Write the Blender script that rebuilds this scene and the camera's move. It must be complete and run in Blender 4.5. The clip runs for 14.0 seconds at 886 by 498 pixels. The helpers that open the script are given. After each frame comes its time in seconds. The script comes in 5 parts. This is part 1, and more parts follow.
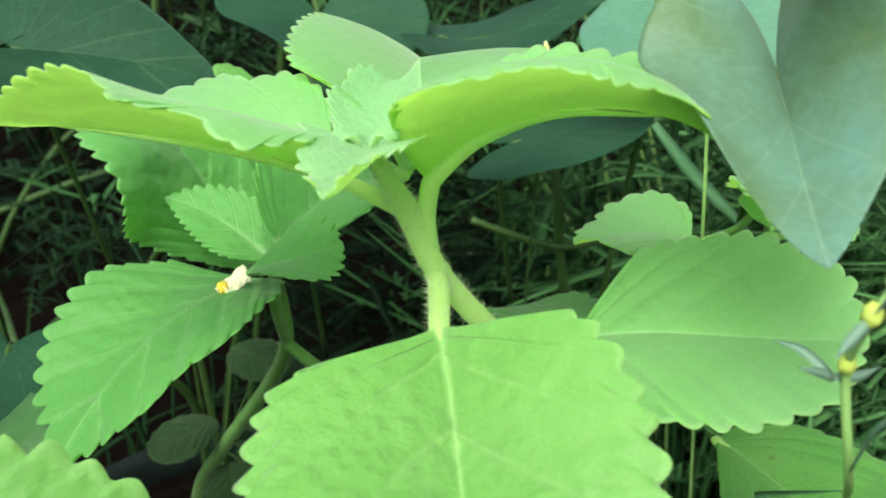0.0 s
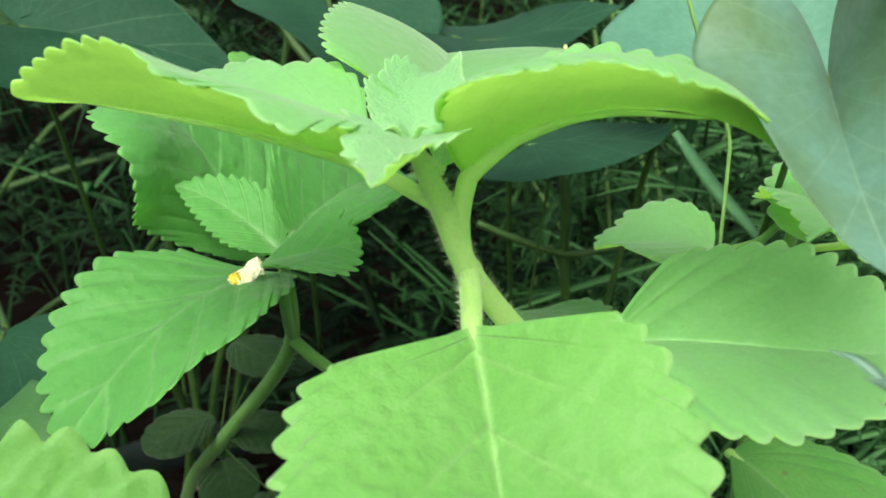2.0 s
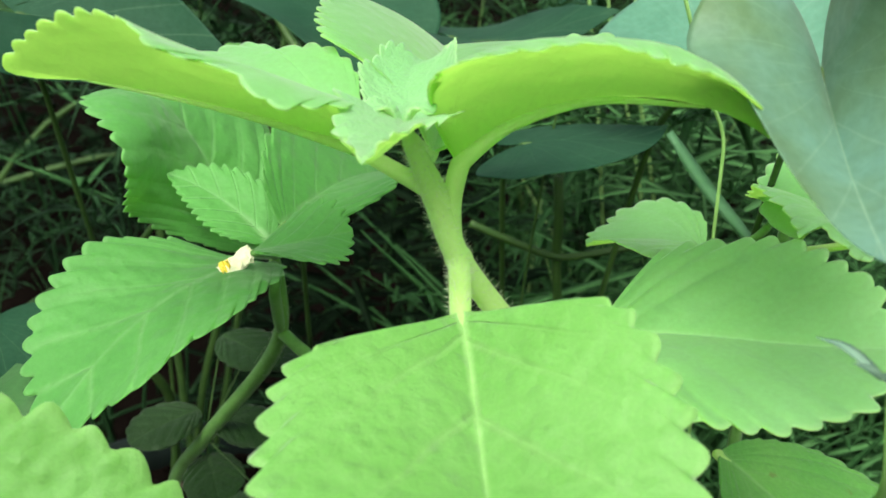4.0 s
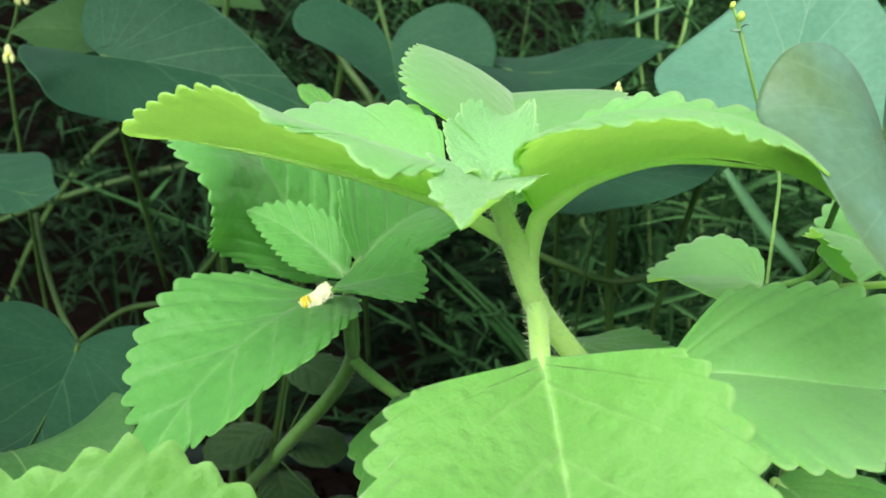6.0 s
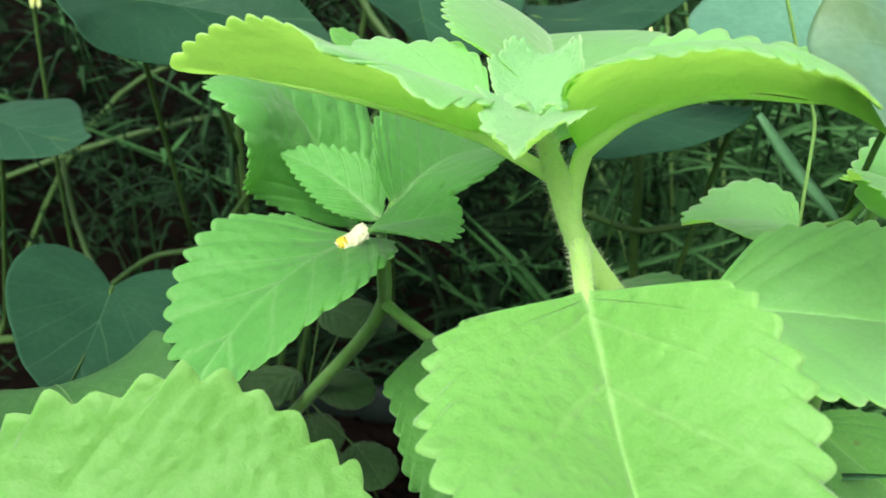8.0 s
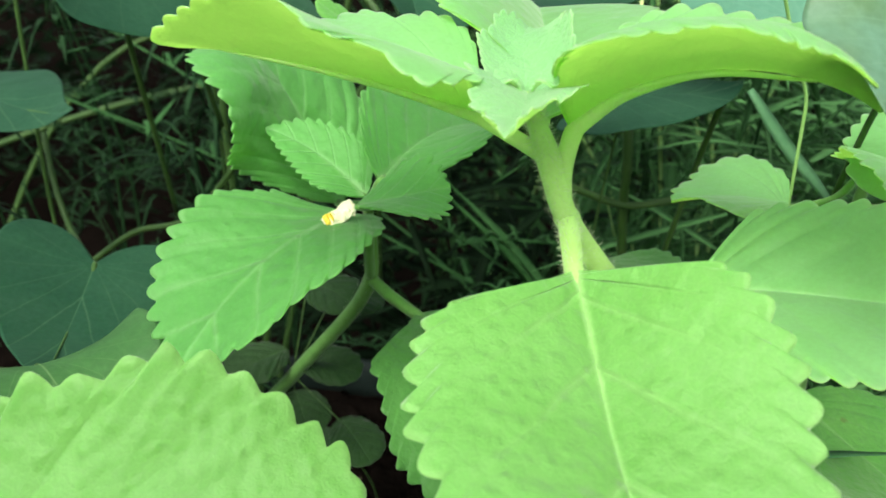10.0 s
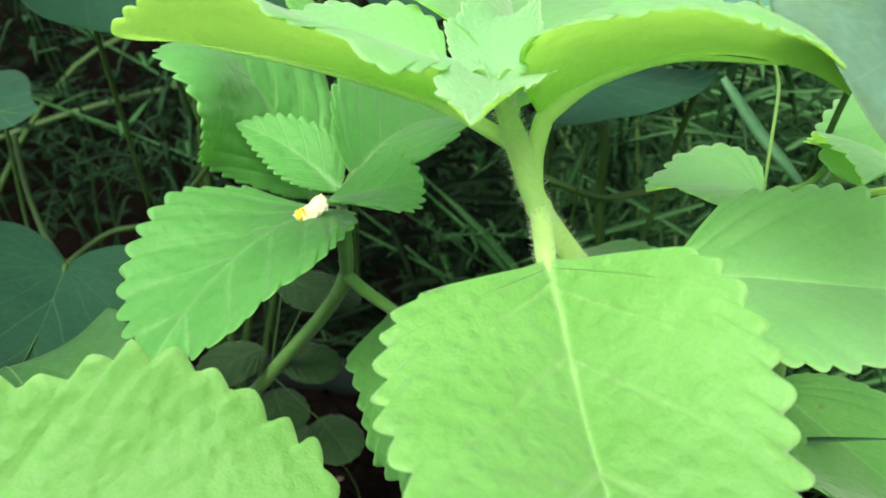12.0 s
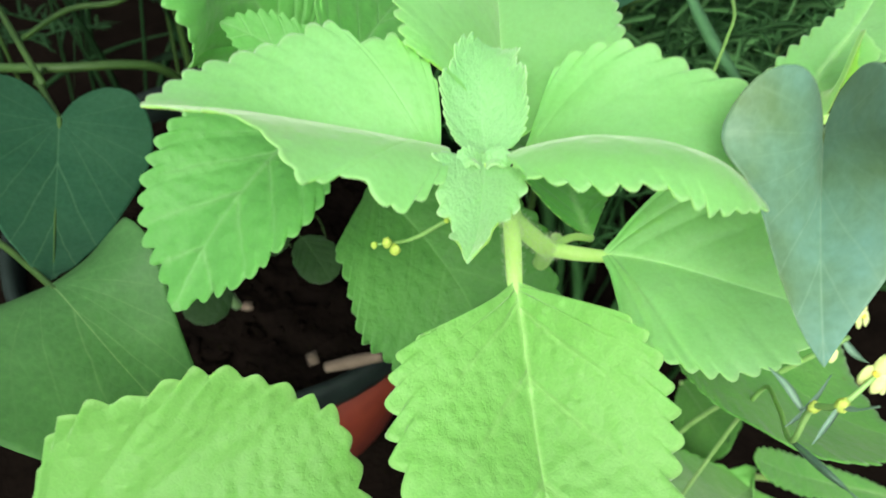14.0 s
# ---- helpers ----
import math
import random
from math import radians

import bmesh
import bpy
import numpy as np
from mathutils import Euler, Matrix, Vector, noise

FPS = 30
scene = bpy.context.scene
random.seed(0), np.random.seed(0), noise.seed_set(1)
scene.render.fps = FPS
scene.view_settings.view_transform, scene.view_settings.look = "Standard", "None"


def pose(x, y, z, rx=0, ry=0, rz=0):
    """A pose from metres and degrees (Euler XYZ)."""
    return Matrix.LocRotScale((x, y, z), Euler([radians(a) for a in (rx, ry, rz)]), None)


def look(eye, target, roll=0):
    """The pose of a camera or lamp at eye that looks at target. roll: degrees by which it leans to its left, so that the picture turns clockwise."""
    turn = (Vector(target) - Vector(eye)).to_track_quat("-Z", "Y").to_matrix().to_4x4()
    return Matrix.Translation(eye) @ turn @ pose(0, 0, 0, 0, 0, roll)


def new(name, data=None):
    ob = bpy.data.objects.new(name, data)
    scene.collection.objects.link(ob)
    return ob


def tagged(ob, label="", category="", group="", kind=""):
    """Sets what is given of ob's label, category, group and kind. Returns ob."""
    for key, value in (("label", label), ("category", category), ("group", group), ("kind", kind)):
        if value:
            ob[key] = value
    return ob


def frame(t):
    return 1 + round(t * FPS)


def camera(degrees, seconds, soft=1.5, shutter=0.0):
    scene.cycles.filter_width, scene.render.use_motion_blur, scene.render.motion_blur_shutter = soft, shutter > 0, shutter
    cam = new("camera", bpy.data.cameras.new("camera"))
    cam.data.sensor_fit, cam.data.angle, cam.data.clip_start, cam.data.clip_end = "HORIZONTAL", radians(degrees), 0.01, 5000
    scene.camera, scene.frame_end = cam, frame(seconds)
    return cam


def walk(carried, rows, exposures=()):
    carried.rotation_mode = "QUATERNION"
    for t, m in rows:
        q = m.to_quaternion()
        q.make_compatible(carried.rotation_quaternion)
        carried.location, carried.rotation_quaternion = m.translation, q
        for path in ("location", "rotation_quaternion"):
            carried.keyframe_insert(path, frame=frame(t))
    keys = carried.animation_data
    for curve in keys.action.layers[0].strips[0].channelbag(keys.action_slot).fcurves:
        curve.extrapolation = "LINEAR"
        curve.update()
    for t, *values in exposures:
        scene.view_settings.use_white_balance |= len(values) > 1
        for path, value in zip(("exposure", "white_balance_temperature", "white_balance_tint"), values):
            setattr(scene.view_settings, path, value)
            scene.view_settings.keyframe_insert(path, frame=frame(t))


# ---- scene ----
cam = camera(52.6, 14.0, soft=1.6, shutter=0.3)
cam.data.dof.use_dof, cam.data.dof.focus_distance, cam.data.dof.aperture_fstop = True, 0.195, 27.0
PATH = [
    (0, (0.0118, 0.0118, 0.3515), (-0.0381, 1.8945, -0.3217), -3.01),
    (0.5, (0.0013, 0.0089, 0.351), (-0.0367, 1.9011, -0.2958), -1.24),
    (1, (0.0014, 0.0118, 0.3484), (-0.0196, 1.9015, -0.3062), -0.6),
    (1.5, (0.0015, 0.0154, 0.3474), (0.0044, 1.9025, -0.3151), -0.15),
    (2, (0.0009, 0.0149, 0.3486), (0.0056, 1.9031, -0.3108), -0.13),
    (4.3, (0.0018, 0.0137, 0.3435), (0.0107, 1.9154, -0.2757), 1.62),
    (4.5, (-0.0004, 0.0089, 0.3478), (-0.0097, 1.9188, -0.2457), 1.42),
    (5, (-0.0038, 0.005, 0.3614), (-0.0693, 1.9275, -0.1863), -0.09),
    (5.3, (-0.0041, 0.00572, 0.3607), (-0.06661, 1.925, -0.1985), -0.18),
    (5.5, (-0.0043, 0.0062, 0.3602), (-0.0825, 1.915, -0.2317), -0.39),
    (6, (-0.0079, 0.0049, 0.3557), (-0.0629, 1.9031, -0.2719), 0.61),
    (6.5, (-0.0095, 0.0047, 0.3573), (-0.0598, 1.8982, -0.2848), 0.51),
    (7, (-0.0097, 0.0058, 0.3615), (-0.0624, 1.8886, -0.3111), -0.21),
    (7.5, (-0.0124, 0.0024, 0.3547), (-0.0738, 1.8759, -0.3424), 0.28),
    (8, (-0.0149, 0.0014, 0.3515), (-0.0855, 1.8696, -0.3591), 0.78),
    (10.3, (-0.0154, 0.0046, 0.352), (-0.0504, 1.8492, -0.42), 1.09),
    (10.5, (-0.0156, 0.003, 0.3514), (-0.0484, 1.8533, -0.4069), 0.99),
    (11, (-0.0157, 0.0034, 0.3523), (-0.0477, 1.8517, -0.4111), 0.72),
    (11.5, (-0.0135, 0.0038, 0.352), (-0.0385, 1.8513, -0.4136), 0.61),
    (12, (-0.0128, 0.0059, 0.3499), (-0.0161, 1.8509, -0.4222), 0.57),
    (12.5, (-0.0135, 0.009, 0.3651), (0.0132, 1.8497, -0.4166), 0.28),
    (13, (-0.0151, 0.0164, 0.3654), (0.0567, 1.7952, -0.546), 1.4),
    (13.3, (-0.0147, 0.03, 0.3754), (0.069, 1.7098, -0.7069), 2.54),
    (13.5, (-0.0158, 0.0306, 0.3969), (0.078, 1.558, -0.8908), 3.8),
    (13.7, (-0.0203, 0.0299, 0.4143), (0.0955, 1.4375, -1.0018), 4.9),
    (14, (-0.0281, 0.0317, 0.447), (0.1391, 1.3136, -1.079), 6.51),
]
EXPOSURES = [(0, 1.11), (0.5, 1.08), (2, 1.08), (4.5, 1.15), (5, 0.98), (5.5, 1.03), (6.5, 1.11), (8, 1.20), (10.5, 1.21), (11.5, 1.26), (12.5, 1.16), (13, 0.91), (13.5, 1.03), (14, 1.15)]
walk(cam, [(t, look(eye, target, roll)) for t, eye, target, roll in PATH], exposures=EXPOSURES)

# ---- world, sun, exposure ----
SUN_UP, SUN_ROUND = 50.0, 194.0
world = bpy.data.worlds.new("world")
scene.world = world
world.use_nodes = True
wn = world.node_tree.nodes
sky = wn.new("ShaderNodeTexSky")
sky.sky_type = "NISHITA"
sky.sun_disc = False
sky.sun_elevation, sky.sun_rotation = radians(SUN_UP), radians(SUN_ROUND)
sky.dust_density = 3.0
wn["Background"].inputs[1].default_value = 0.125
haze = wn.new("ShaderNodeHueSaturation")
haze.inputs["Saturation"].default_value = 0.45
world.node_tree.links.new(sky.outputs[0], haze.inputs["Color"])
world.node_tree.links.new(haze.outputs[0], wn["Background"].inputs[0])
sun = new("sun", bpy.data.lights.new("sun", "SUN"))
sun.data.energy, sun.data.angle, sun.data.color = 2.1, radians(38), (1.0, 0.98, 0.93)
sa, se = radians(SUN_ROUND), radians(SUN_UP)
sun.matrix_world = look((0, 0, 0), (-math.sin(sa) * math.cos(se), -math.cos(sa) * math.cos(se), -math.sin(se)))
sun.location = (0, -1, 3)
scene.view_settings.exposure = 1.12


# ---- materials ----
def material(name):
    m = bpy.data.materials.new(name)
    m.use_nodes = True
    nt = m.node_tree
    nt.nodes.clear()

    def node(kind, **inputs):
        n = nt.nodes.new("ShaderNode" + kind)
        for key, value in inputs.items():
            sock = n.inputs[int(key[1:]) if key[1:].isdigit() and key[0] == "i" else key.replace("_", " ")]
            if isinstance(value, bpy.types.NodeSocket):
                nt.links.new(value, sock)
            else:
                sock.default_value = value
        return n

    return m, nt, node


def ramp(node, fac, *stops):
    n = node("ValToRGB", Fac=fac)
    e = n.color_ramp.elements
    while len(e) < len(stops):
        e.new(0.5)
    for el, (p, c) in zip(e, stops):
        el.position, el.color = p, (*c, 1)
    return n.outputs[0]


def math_node(node, op, a, b=0.0, c=0.0):
    n = node("Math", i0=a, i1=b, i2=c)
    n.operation = op
    n.use_clamp = False
    return n.outputs[0]


def mixc(node, fac, a, b):
    n = node("Mix")
    n.data_type = "RGBA"
    for i, v in ((0, fac), (6, a), (7, b)):
        if isinstance(v, bpy.types.NodeSocket):
            n.id_data.links.new(v, n.inputs[i])
        else:
            n.inputs[i].default_value = v if i == 0 else (*v, 1)
    return n.outputs[2]


def leaf_material(name, low, high, vein, through_col, veins=9.0, rough=0.6, spec=0.3, clear=0.45, velvet=0.25, grain=900.0, relief=0.00025, vein_width=0.07, spots=0.0, margin=0.0, side_vein=0.3, mid_vein=1.0, mid_width=0.16, quilt=0.0005, net_vein=0.05, groove=0.3):
    """A leaf blade: mottled green, pale midrib and side veins from the blade's own map, light passing through."""
    m, nt, node = material(name)
    uv = node("UVMap")
    xyz = node("SeparateXYZ", Vector=uv.outputs[0])
    row, across = xyz.outputs[0], xyz.outputs[1]
    pos = node("TexCoord").outputs["Object"]
    info = node("ObjectInfo")
    big = node("TexNoise", Vector=pos, Scale=55.0, Detail=4.0)
    fine = node("TexNoise", Vector=pos, Scale=grain, Detail=3.0)
    col = ramp(node, big.outputs[0], (0.3, low), (0.72, high))
    # side veins run along the rows
    wob = math_node(node, "MULTIPLY_ADD", big.outputs[0], 0.035, row)
    ph = math_node(node, "FRACT", math_node(node, "MULTIPLY", wob, veins))
    near = math_node(node, "ABSOLUTE", math_node(node, "SUBTRACT", ph, 0.5))
    side = node("MapRange", i0=near, i1=0.5 - vein_width, i2=0.5, i3=0.0, i4=1.0).outputs[0]
    dist = math_node(node, "ABSOLUTE", across)
    fade = node("MapRange", i0=dist, i1=0.3, i2=2.4, i3=side_vein, i4=side_vein * 0.25).outputs[0]
    side = math_node(node, "MULTIPLY", side, fade)
    side = math_node(node, "MULTIPLY", side, node("MapRange", i0=row, i1=0.12, i2=0.30, i3=0.0, i4=1.0).outputs[0])
    mid_w = node("MapRange", i0=row, i1=0.0, i2=0.8, i3=mid_width, i4=mid_width * 0.25).outputs[0]
    mid = node("MapRange", i0=math_node(node, "DIVIDE", dist, mid_w), i1=0.35, i2=1.2, i3=mid_vein, i4=0.0)
    mid = math_node(node, "MULTIPLY", mid.outputs[0], node("MapRange", i0=row, i1=0.35, i2=0.85, i3=1.0, i4=0.45).outputs[0])
    veinmask = math_node(node, "MAXIMUM", side, mid)
    net = node("TexVoronoi", Vector=pos, Scale=400.0)
    net.feature = "DISTANCE_TO_EDGE"
    netm = node("MapRange", i0=net.outputs[0], i1=0.0, i2=0.12, i3=net_vein, i4=0.0).outputs[0]
    veinmask = math_node(node, "MAXIMUM", veinmask, netm)
    col = mixc(node, veinmask, col, vein)
    if margin:
        att = node("Attribute")
        att.attribute_name = "rim"
        col = mixc(node, node("MapRange", i0=att.outputs["Fac"], i1=0.955, i2=0.99, i3=0.0, i4=margin).outputs[0], col, vein)
    speck = ramp(node, fine.outputs[0], (0.35, (0.88, 0.90, 0.88)), (0.7, (1.09, 1.08, 1.09)))
    mul = node("Mix")
    mul.data_type, mul.blend_type = "RGBA", "MULTIPLY"
    mul.inputs[0].default_value = 1.0
    nt.links.new(col, mul.inputs[6])
    nt.links.new(speck, mul.inputs[7])
    col = mul.outputs[2]
    vary = node("HueSaturation", Hue=0.5, Saturation=1.0, Value=node("MapRange", i0=info.outputs["Random"], i1=0.0, i2=1.0, i3=0.9, i4=1.1).outputs[0], Fac=1.0, Color=col)
    col = vary.outputs[0]
    if spots:
        sp = node("TexNoise", Vector=pos, Scale=160.0, Detail=2.0)
        col = mixc(node, node("MapRange", i0=sp.outputs[0], i1=0.74, i2=0.78, i3=0.0, i4=spots).outputs[0], col, (0.12, 0.08, 0.03))
    hgt = math_node(node, "MULTIPLY_ADD", veinmask, -0.25, fine.outputs[0])
    hgt = math_node(node, "ADD", hgt, math_node(node, "MINIMUM", math_node(node, "MULTIPLY", net.outputs[0], 1.2), 0.5))
    cell = node("TexVoronoi", Vector=pos, Scale=260.0)
    cell.feature = "SMOOTH_F1"
    cell.inputs["Smoothness"].default_value = 0.9
    dome = math_node(node, "MULTIPLY_ADD", cell.outputs[0], -1.0, math_node(node, "MULTIPLY", side, -groove))
    first_bump = node("Bump", Height=dome, Distance=quilt, Strength=0.8)
    bump = node("Bump", Height=hgt, Distance=relief, Strength=0.7, Normal=first_bump.outputs[0])
    p = node("BsdfPrincipled", Base_Color=col, Roughness=rough, Normal=bump.outputs[0])
    p.inputs["Specular IOR Level"].default_value = spec
    p.inputs["Sheen Weight"].default_value = velvet
    p.inputs["Sheen Roughness"].default_value = 0.4
    p.inputs["Sheen Tint"].default_value = (1.0, 1.0, 0.94, 1)
    tcol = mixc(node, 0.35, through_col, vein)
    tmix = mixc(node, veinmask, through_col, tcol)
    t = node("BsdfTranslucent", Color=tmix, Normal=bump.outputs[0])
    mix = node("MixShader", Fac=clear)
    nt.links.new(p.outputs[0], mix.inputs[1])
    nt.links.new(t.outputs[0], mix.inputs[2])
    nt.links.new(mix.outputs[0], node("OutputMaterial").inputs[0])
    return m


def plain_material(name, a, b, scale, rough, relief=0.0003, spec=0.3, clear=0.0, velvet=0.0, metal=0.0, detail=5.0):
    m, nt, node = material(name)
    pos = node("TexCoord").outputs["Object"]
    n1 = node("TexNoise", Vector=pos, Scale=scale, Detail=detail)
    n2 = node("TexNoise", Vector=pos, Scale=scale * 7, Detail=3.0)
    f = math_node(node, "MULTIPLY_ADD", n2.outputs[0], 0.4, math_node(node, "MULTIPLY", n1.outputs[0], 0.6))
    rnd = node("NewGeometry").outputs["Random Per Island"]
    col = ramp(node, f, (0.32, a), (0.68, b))
    col = node("HueSaturation", Hue=0.5, Saturation=1.0, Fac=1.0, Color=col, Value=node("MapRange", i0=rnd, i1=0.0, i2=1.0, i3=0.75, i4=1.25).outputs[0]).outputs[0]
    bump = node("Bump", Height=f, Distance=relief, Strength=0.8)
    p = node("BsdfPrincipled", Base_Color=col, Roughness=rough, Normal=bump.outputs[0], Metallic=metal)
    p.inputs["Specular IOR Level"].default_value = spec
    p.inputs["Sheen Weight"].default_value = velvet
    out = node("OutputMaterial").inputs[0]
    if clear:
        t = node("BsdfTranslucent", Color=col)
        mix = node("MixShader", Fac=clear)
        nt.links.new(p.outputs[0], mix.inputs[1])
        nt.links.new(t.outputs[0], mix.inputs[2])
        nt.links.new(mix.outputs[0], out)
    else:
        nt.links.new(p.outputs[0], out)
    return m


MINT_TOP = leaf_material("mint_leaf_upper", (0.195, 0.472, 0.168), (0.250, 0.542, 0.230), (0.451, 0.700, 0.343), (0.680, 0.960, 0.300), clear=0.56, margin=0.3, velvet=0.75, side_vein=0.16, quilt=0.0006, relief=0.0001, mid_width=0.20, spec=0.45, rough=0.52)
MINT_FULL = leaf_material("mint_leaf_mature_upper", (0.132, 0.346, 0.070), (0.172, 0.405, 0.102), (0.390, 0.620, 0.240), (0.530, 0.860, 0.260), veins=7.0, clear=0.46, margin=0.2, velvet=0.52, side_vein=0.34, quilt=0.0014, grain=1600, relief=0.00022, mid_width=0.25, vein_width=0.08, net_vein=0.12, spec=0.38, rough=0.55, groove=1.0)
MINT_UNDER = leaf_material("mint_leaf_lower", (0.40, 0.70, 0.12), (0.47, 0.76, 0.16), (0.538, 0.760, 0.280), (0.78, 1.000, 0.42), clear=0.80, margin=0.6, quilt=0.0003)
MINT_YOUNG = leaf_material("mint_leaf_young", (0.215, 0.480, 0.200), (0.285, 0.560, 0.270), (0.520, 0.720, 0.430), (0.690, 0.950, 0.400), clear=0.5, margin=0.55, velvet=0.55, side_vein=0.15, mid_vein=0.3, mid_width=0.06, relief=0.0005, quilt=0.0004, grain=1500, net_vein=0.12)
# Darker copy of the mint leaf, with the second plant's shade in it.
MINT_SHADE = leaf_material("mint_leaf_shade", (0.098, 0.322, 0.068), (0.130, 0.388, 0.090), (0.256, 0.500, 0.184), (0.375, 0.780, 0.174), clear=0.46, margin=0.35, velvet=0.3, side_vein=0.55, quilt=0.0010, relief=0.0001, vein_width=0.085, mid_width=0.24, spec=0.38, rough=0.55)
MINT_OLD = leaf_material("mint_leaf_mature", (0.090, 0.300, 0.050), (0.139, 0.370, 0.071), (0.213, 0.440, 0.121), (0.192, 0.520, 0.040), clear=0.35, spots=0.6)
# Shaded copy of the mint green, for the leaf below the brighter ones.
MINT_SHADE_DARK = leaf_material("mint_leaf_shade_dark", (0.058, 0.195, 0.036), (0.082, 0.245, 0.050), (0.15, 0.34, 0.09), (0.16, 0.42, 0.05), clear=0.35, side_vein=0.4, quilt=0.0008, spec=0.35, rough=0.55)
# Thicket shade painted into the colour of the small pot leaves.
MINT_DEEP_SHADE = leaf_material("mint_leaf_deep_shade", (0.014, 0.048, 0.008), (0.021, 0.066, 0.012), (0.035, 0.09, 0.02), (0.04, 0.12, 0.012), clear=0.25, spots=0.4)
HEART_TOP = leaf_material("vine_leaf_upper", (0.014, 0.056, 0.027), (0.021, 0.070, 0.034), (0.06, 0.14, 0.065), (0.03, 0.12, 0.03), veins=10, rough=0.55, spec=0.09, clear=0.15, velvet=0.0, grain=500, relief=0.0001, vein_width=0.05, side_vein=0.6, mid_width=0.09, quilt=0.00008)
HEART_UNDER = leaf_material("vine_leaf_lower", (0.03, 0.085, 0.05), (0.042, 0.11, 0.065), (0.09, 0.18, 0.09), (0.05, 0.14, 0.04), veins=10, rough=0.6, spec=0.2, clear=0.2, velvet=0.0, grain=500, relief=0.0001, vein_width=0.05, mid_width=0.09, quilt=0.00008)
HEART_LIGHT = leaf_material("vine_leaf_fresh", (0.036, 0.118, 0.028), (0.056, 0.158, 0.042), (0.17, 0.30, 0.11), (0.06, 0.17, 0.03), veins=10, rough=0.55, spec=0.25, clear=0.2, velvet=0.0, grain=500, relief=0.0001, vein_width=0.05, mid_width=0.11, quilt=0.00008)
# Pale copy of the vine leaf; the sky's sheen is in the base colour.
HEART_PALE = leaf_material("vine_leaf_sky_sheen", (0.062, 0.18, 0.105), (0.085, 0.22, 0.135), (0.22, 0.36, 0.22), (0.08, 0.24, 0.06), veins=10, rough=0.5, spec=0.3, clear=0.2, velvet=0.1, grain=500, relief=0.00008, vein_width=0.05, side_vein=0.3, mid_width=0.09, quilt=0.00008)
# Own bronze tinge, mixed with a painted bluish sheen from the sky.
HEART_BRONZE = leaf_material("vine_leaf_bronze_sheen", (0.085, 0.16, 0.06), (0.112, 0.245, 0.178), (0.22, 0.36, 0.22), (0.10, 0.24, 0.05), veins=10, rough=0.5, spec=0.3, clear=0.2, velvet=0.1, grain=500, relief=0.00008, vein_width=0.05, side_vein=0.3, mid_width=0.09, quilt=0.00008)
HEART_OLIVE = leaf_material("vine_leaf_olive", (0.018, 0.058, 0.014), (0.028, 0.08, 0.02), (0.06, 0.13, 0.04), (0.04, 0.11, 0.015), veins=10, rough=0.6, spec=0.12, clear=0.2, velvet=0.0, grain=500, relief=0.0001, vein_width=0.05, mid_width=0.09, quilt=0.00008)
STEM = plain_material("mint_stem", (0.56, 0.80, 0.26), (0.64, 0.86, 0.36), 160, 0.6, clear=0.65, velvet=0.3)
# STEM again, darkened to paint in the shade on the stems further back.
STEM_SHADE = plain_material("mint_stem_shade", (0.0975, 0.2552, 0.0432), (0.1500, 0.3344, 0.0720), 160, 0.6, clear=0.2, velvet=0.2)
# Vine stem colour; also paints shade on some weed stems and pot-leaf stalks.
STEM_DARK = plain_material("vine_stem", (0.0240, 0.0663, 0.0120), (0.0465, 0.1014, 0.0195), 160, 0.55, clear=0.1)
HAIR = plain_material("plant_hair", (0.6, 0.74, 0.45), (0.7, 0.8, 0.55), 300, 0.6, clear=0.4)
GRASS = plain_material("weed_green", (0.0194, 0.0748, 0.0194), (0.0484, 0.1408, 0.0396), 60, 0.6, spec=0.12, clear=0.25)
# Lit copy of the weed green, brightening leaves that get little light.
WEED_LIGHT = plain_material("weed_green_lit", (0.068, 0.205, 0.058), (0.120, 0.300, 0.092), 60, 0.6, spec=0.15, clear=0.25)
# Weed green with background shade painted into it.
GRASS_SHADE = plain_material("weed_green_shade", (0.0084, 0.0315, 0.0098), (0.0196, 0.0595, 0.0182), 60, 0.6, spec=0.1, clear=0.2)
# Near-black green: deep shade put into the hedge and gap leaves.
HEDGE_SHADE = plain_material("hedge_shade_green", (0.0034, 0.0102, 0.0044), (0.0075, 0.0205, 0.0068), 30, 0.7, spec=0.05, clear=0.15)
GRASS_BLUE = plain_material("weed_leaf_bluish", (0.1440, 0.2736, 0.1800), (0.1944, 0.3240, 0.2160), 120, 0.55, clear=0.2)
GRASS_BROAD = plain_material("broad_grass", (0.045, 0.14, 0.055), (0.075, 0.19, 0.08), 90, 0.5, clear=0.2)
WEED_STEM = plain_material("weed_stem_pale", (0.2, 0.40, 0.10), (0.3, 0.52, 0.16), 120, 0.5, clear=0.2)
PETAL_DULL = plain_material("petal_pale_yellow", (0.56, 0.65, 0.22), (0.66, 0.74, 0.35), 200, 0.5, clear=0.3)
PETAL = plain_material("petal_cream", (0.78, 0.78, 0.48), (0.86, 0.86, 0.66), 200, 0.5, clear=0.3)
YELLOW = plain_material("petal_yellow", (0.80, 0.62, 0.04), (0.85, 0.72, 0.12), 200, 0.5, clear=0.25)
# Dark soil lowered to near black, so the colour holds the deep shade too.
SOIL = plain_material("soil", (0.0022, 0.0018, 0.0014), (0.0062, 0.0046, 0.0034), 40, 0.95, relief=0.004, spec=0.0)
TERRACOTTA = plain_material("terracotta_plastic", (0.085, 0.013, 0.006), (0.13, 0.023, 0.010), 60, 0.55)
DARK_PLASTIC = plain_material("dark_green_plastic", (0.004, 0.008, 0.006), (0.009, 0.017, 0.013), 60, 0.7, spec=0.15)
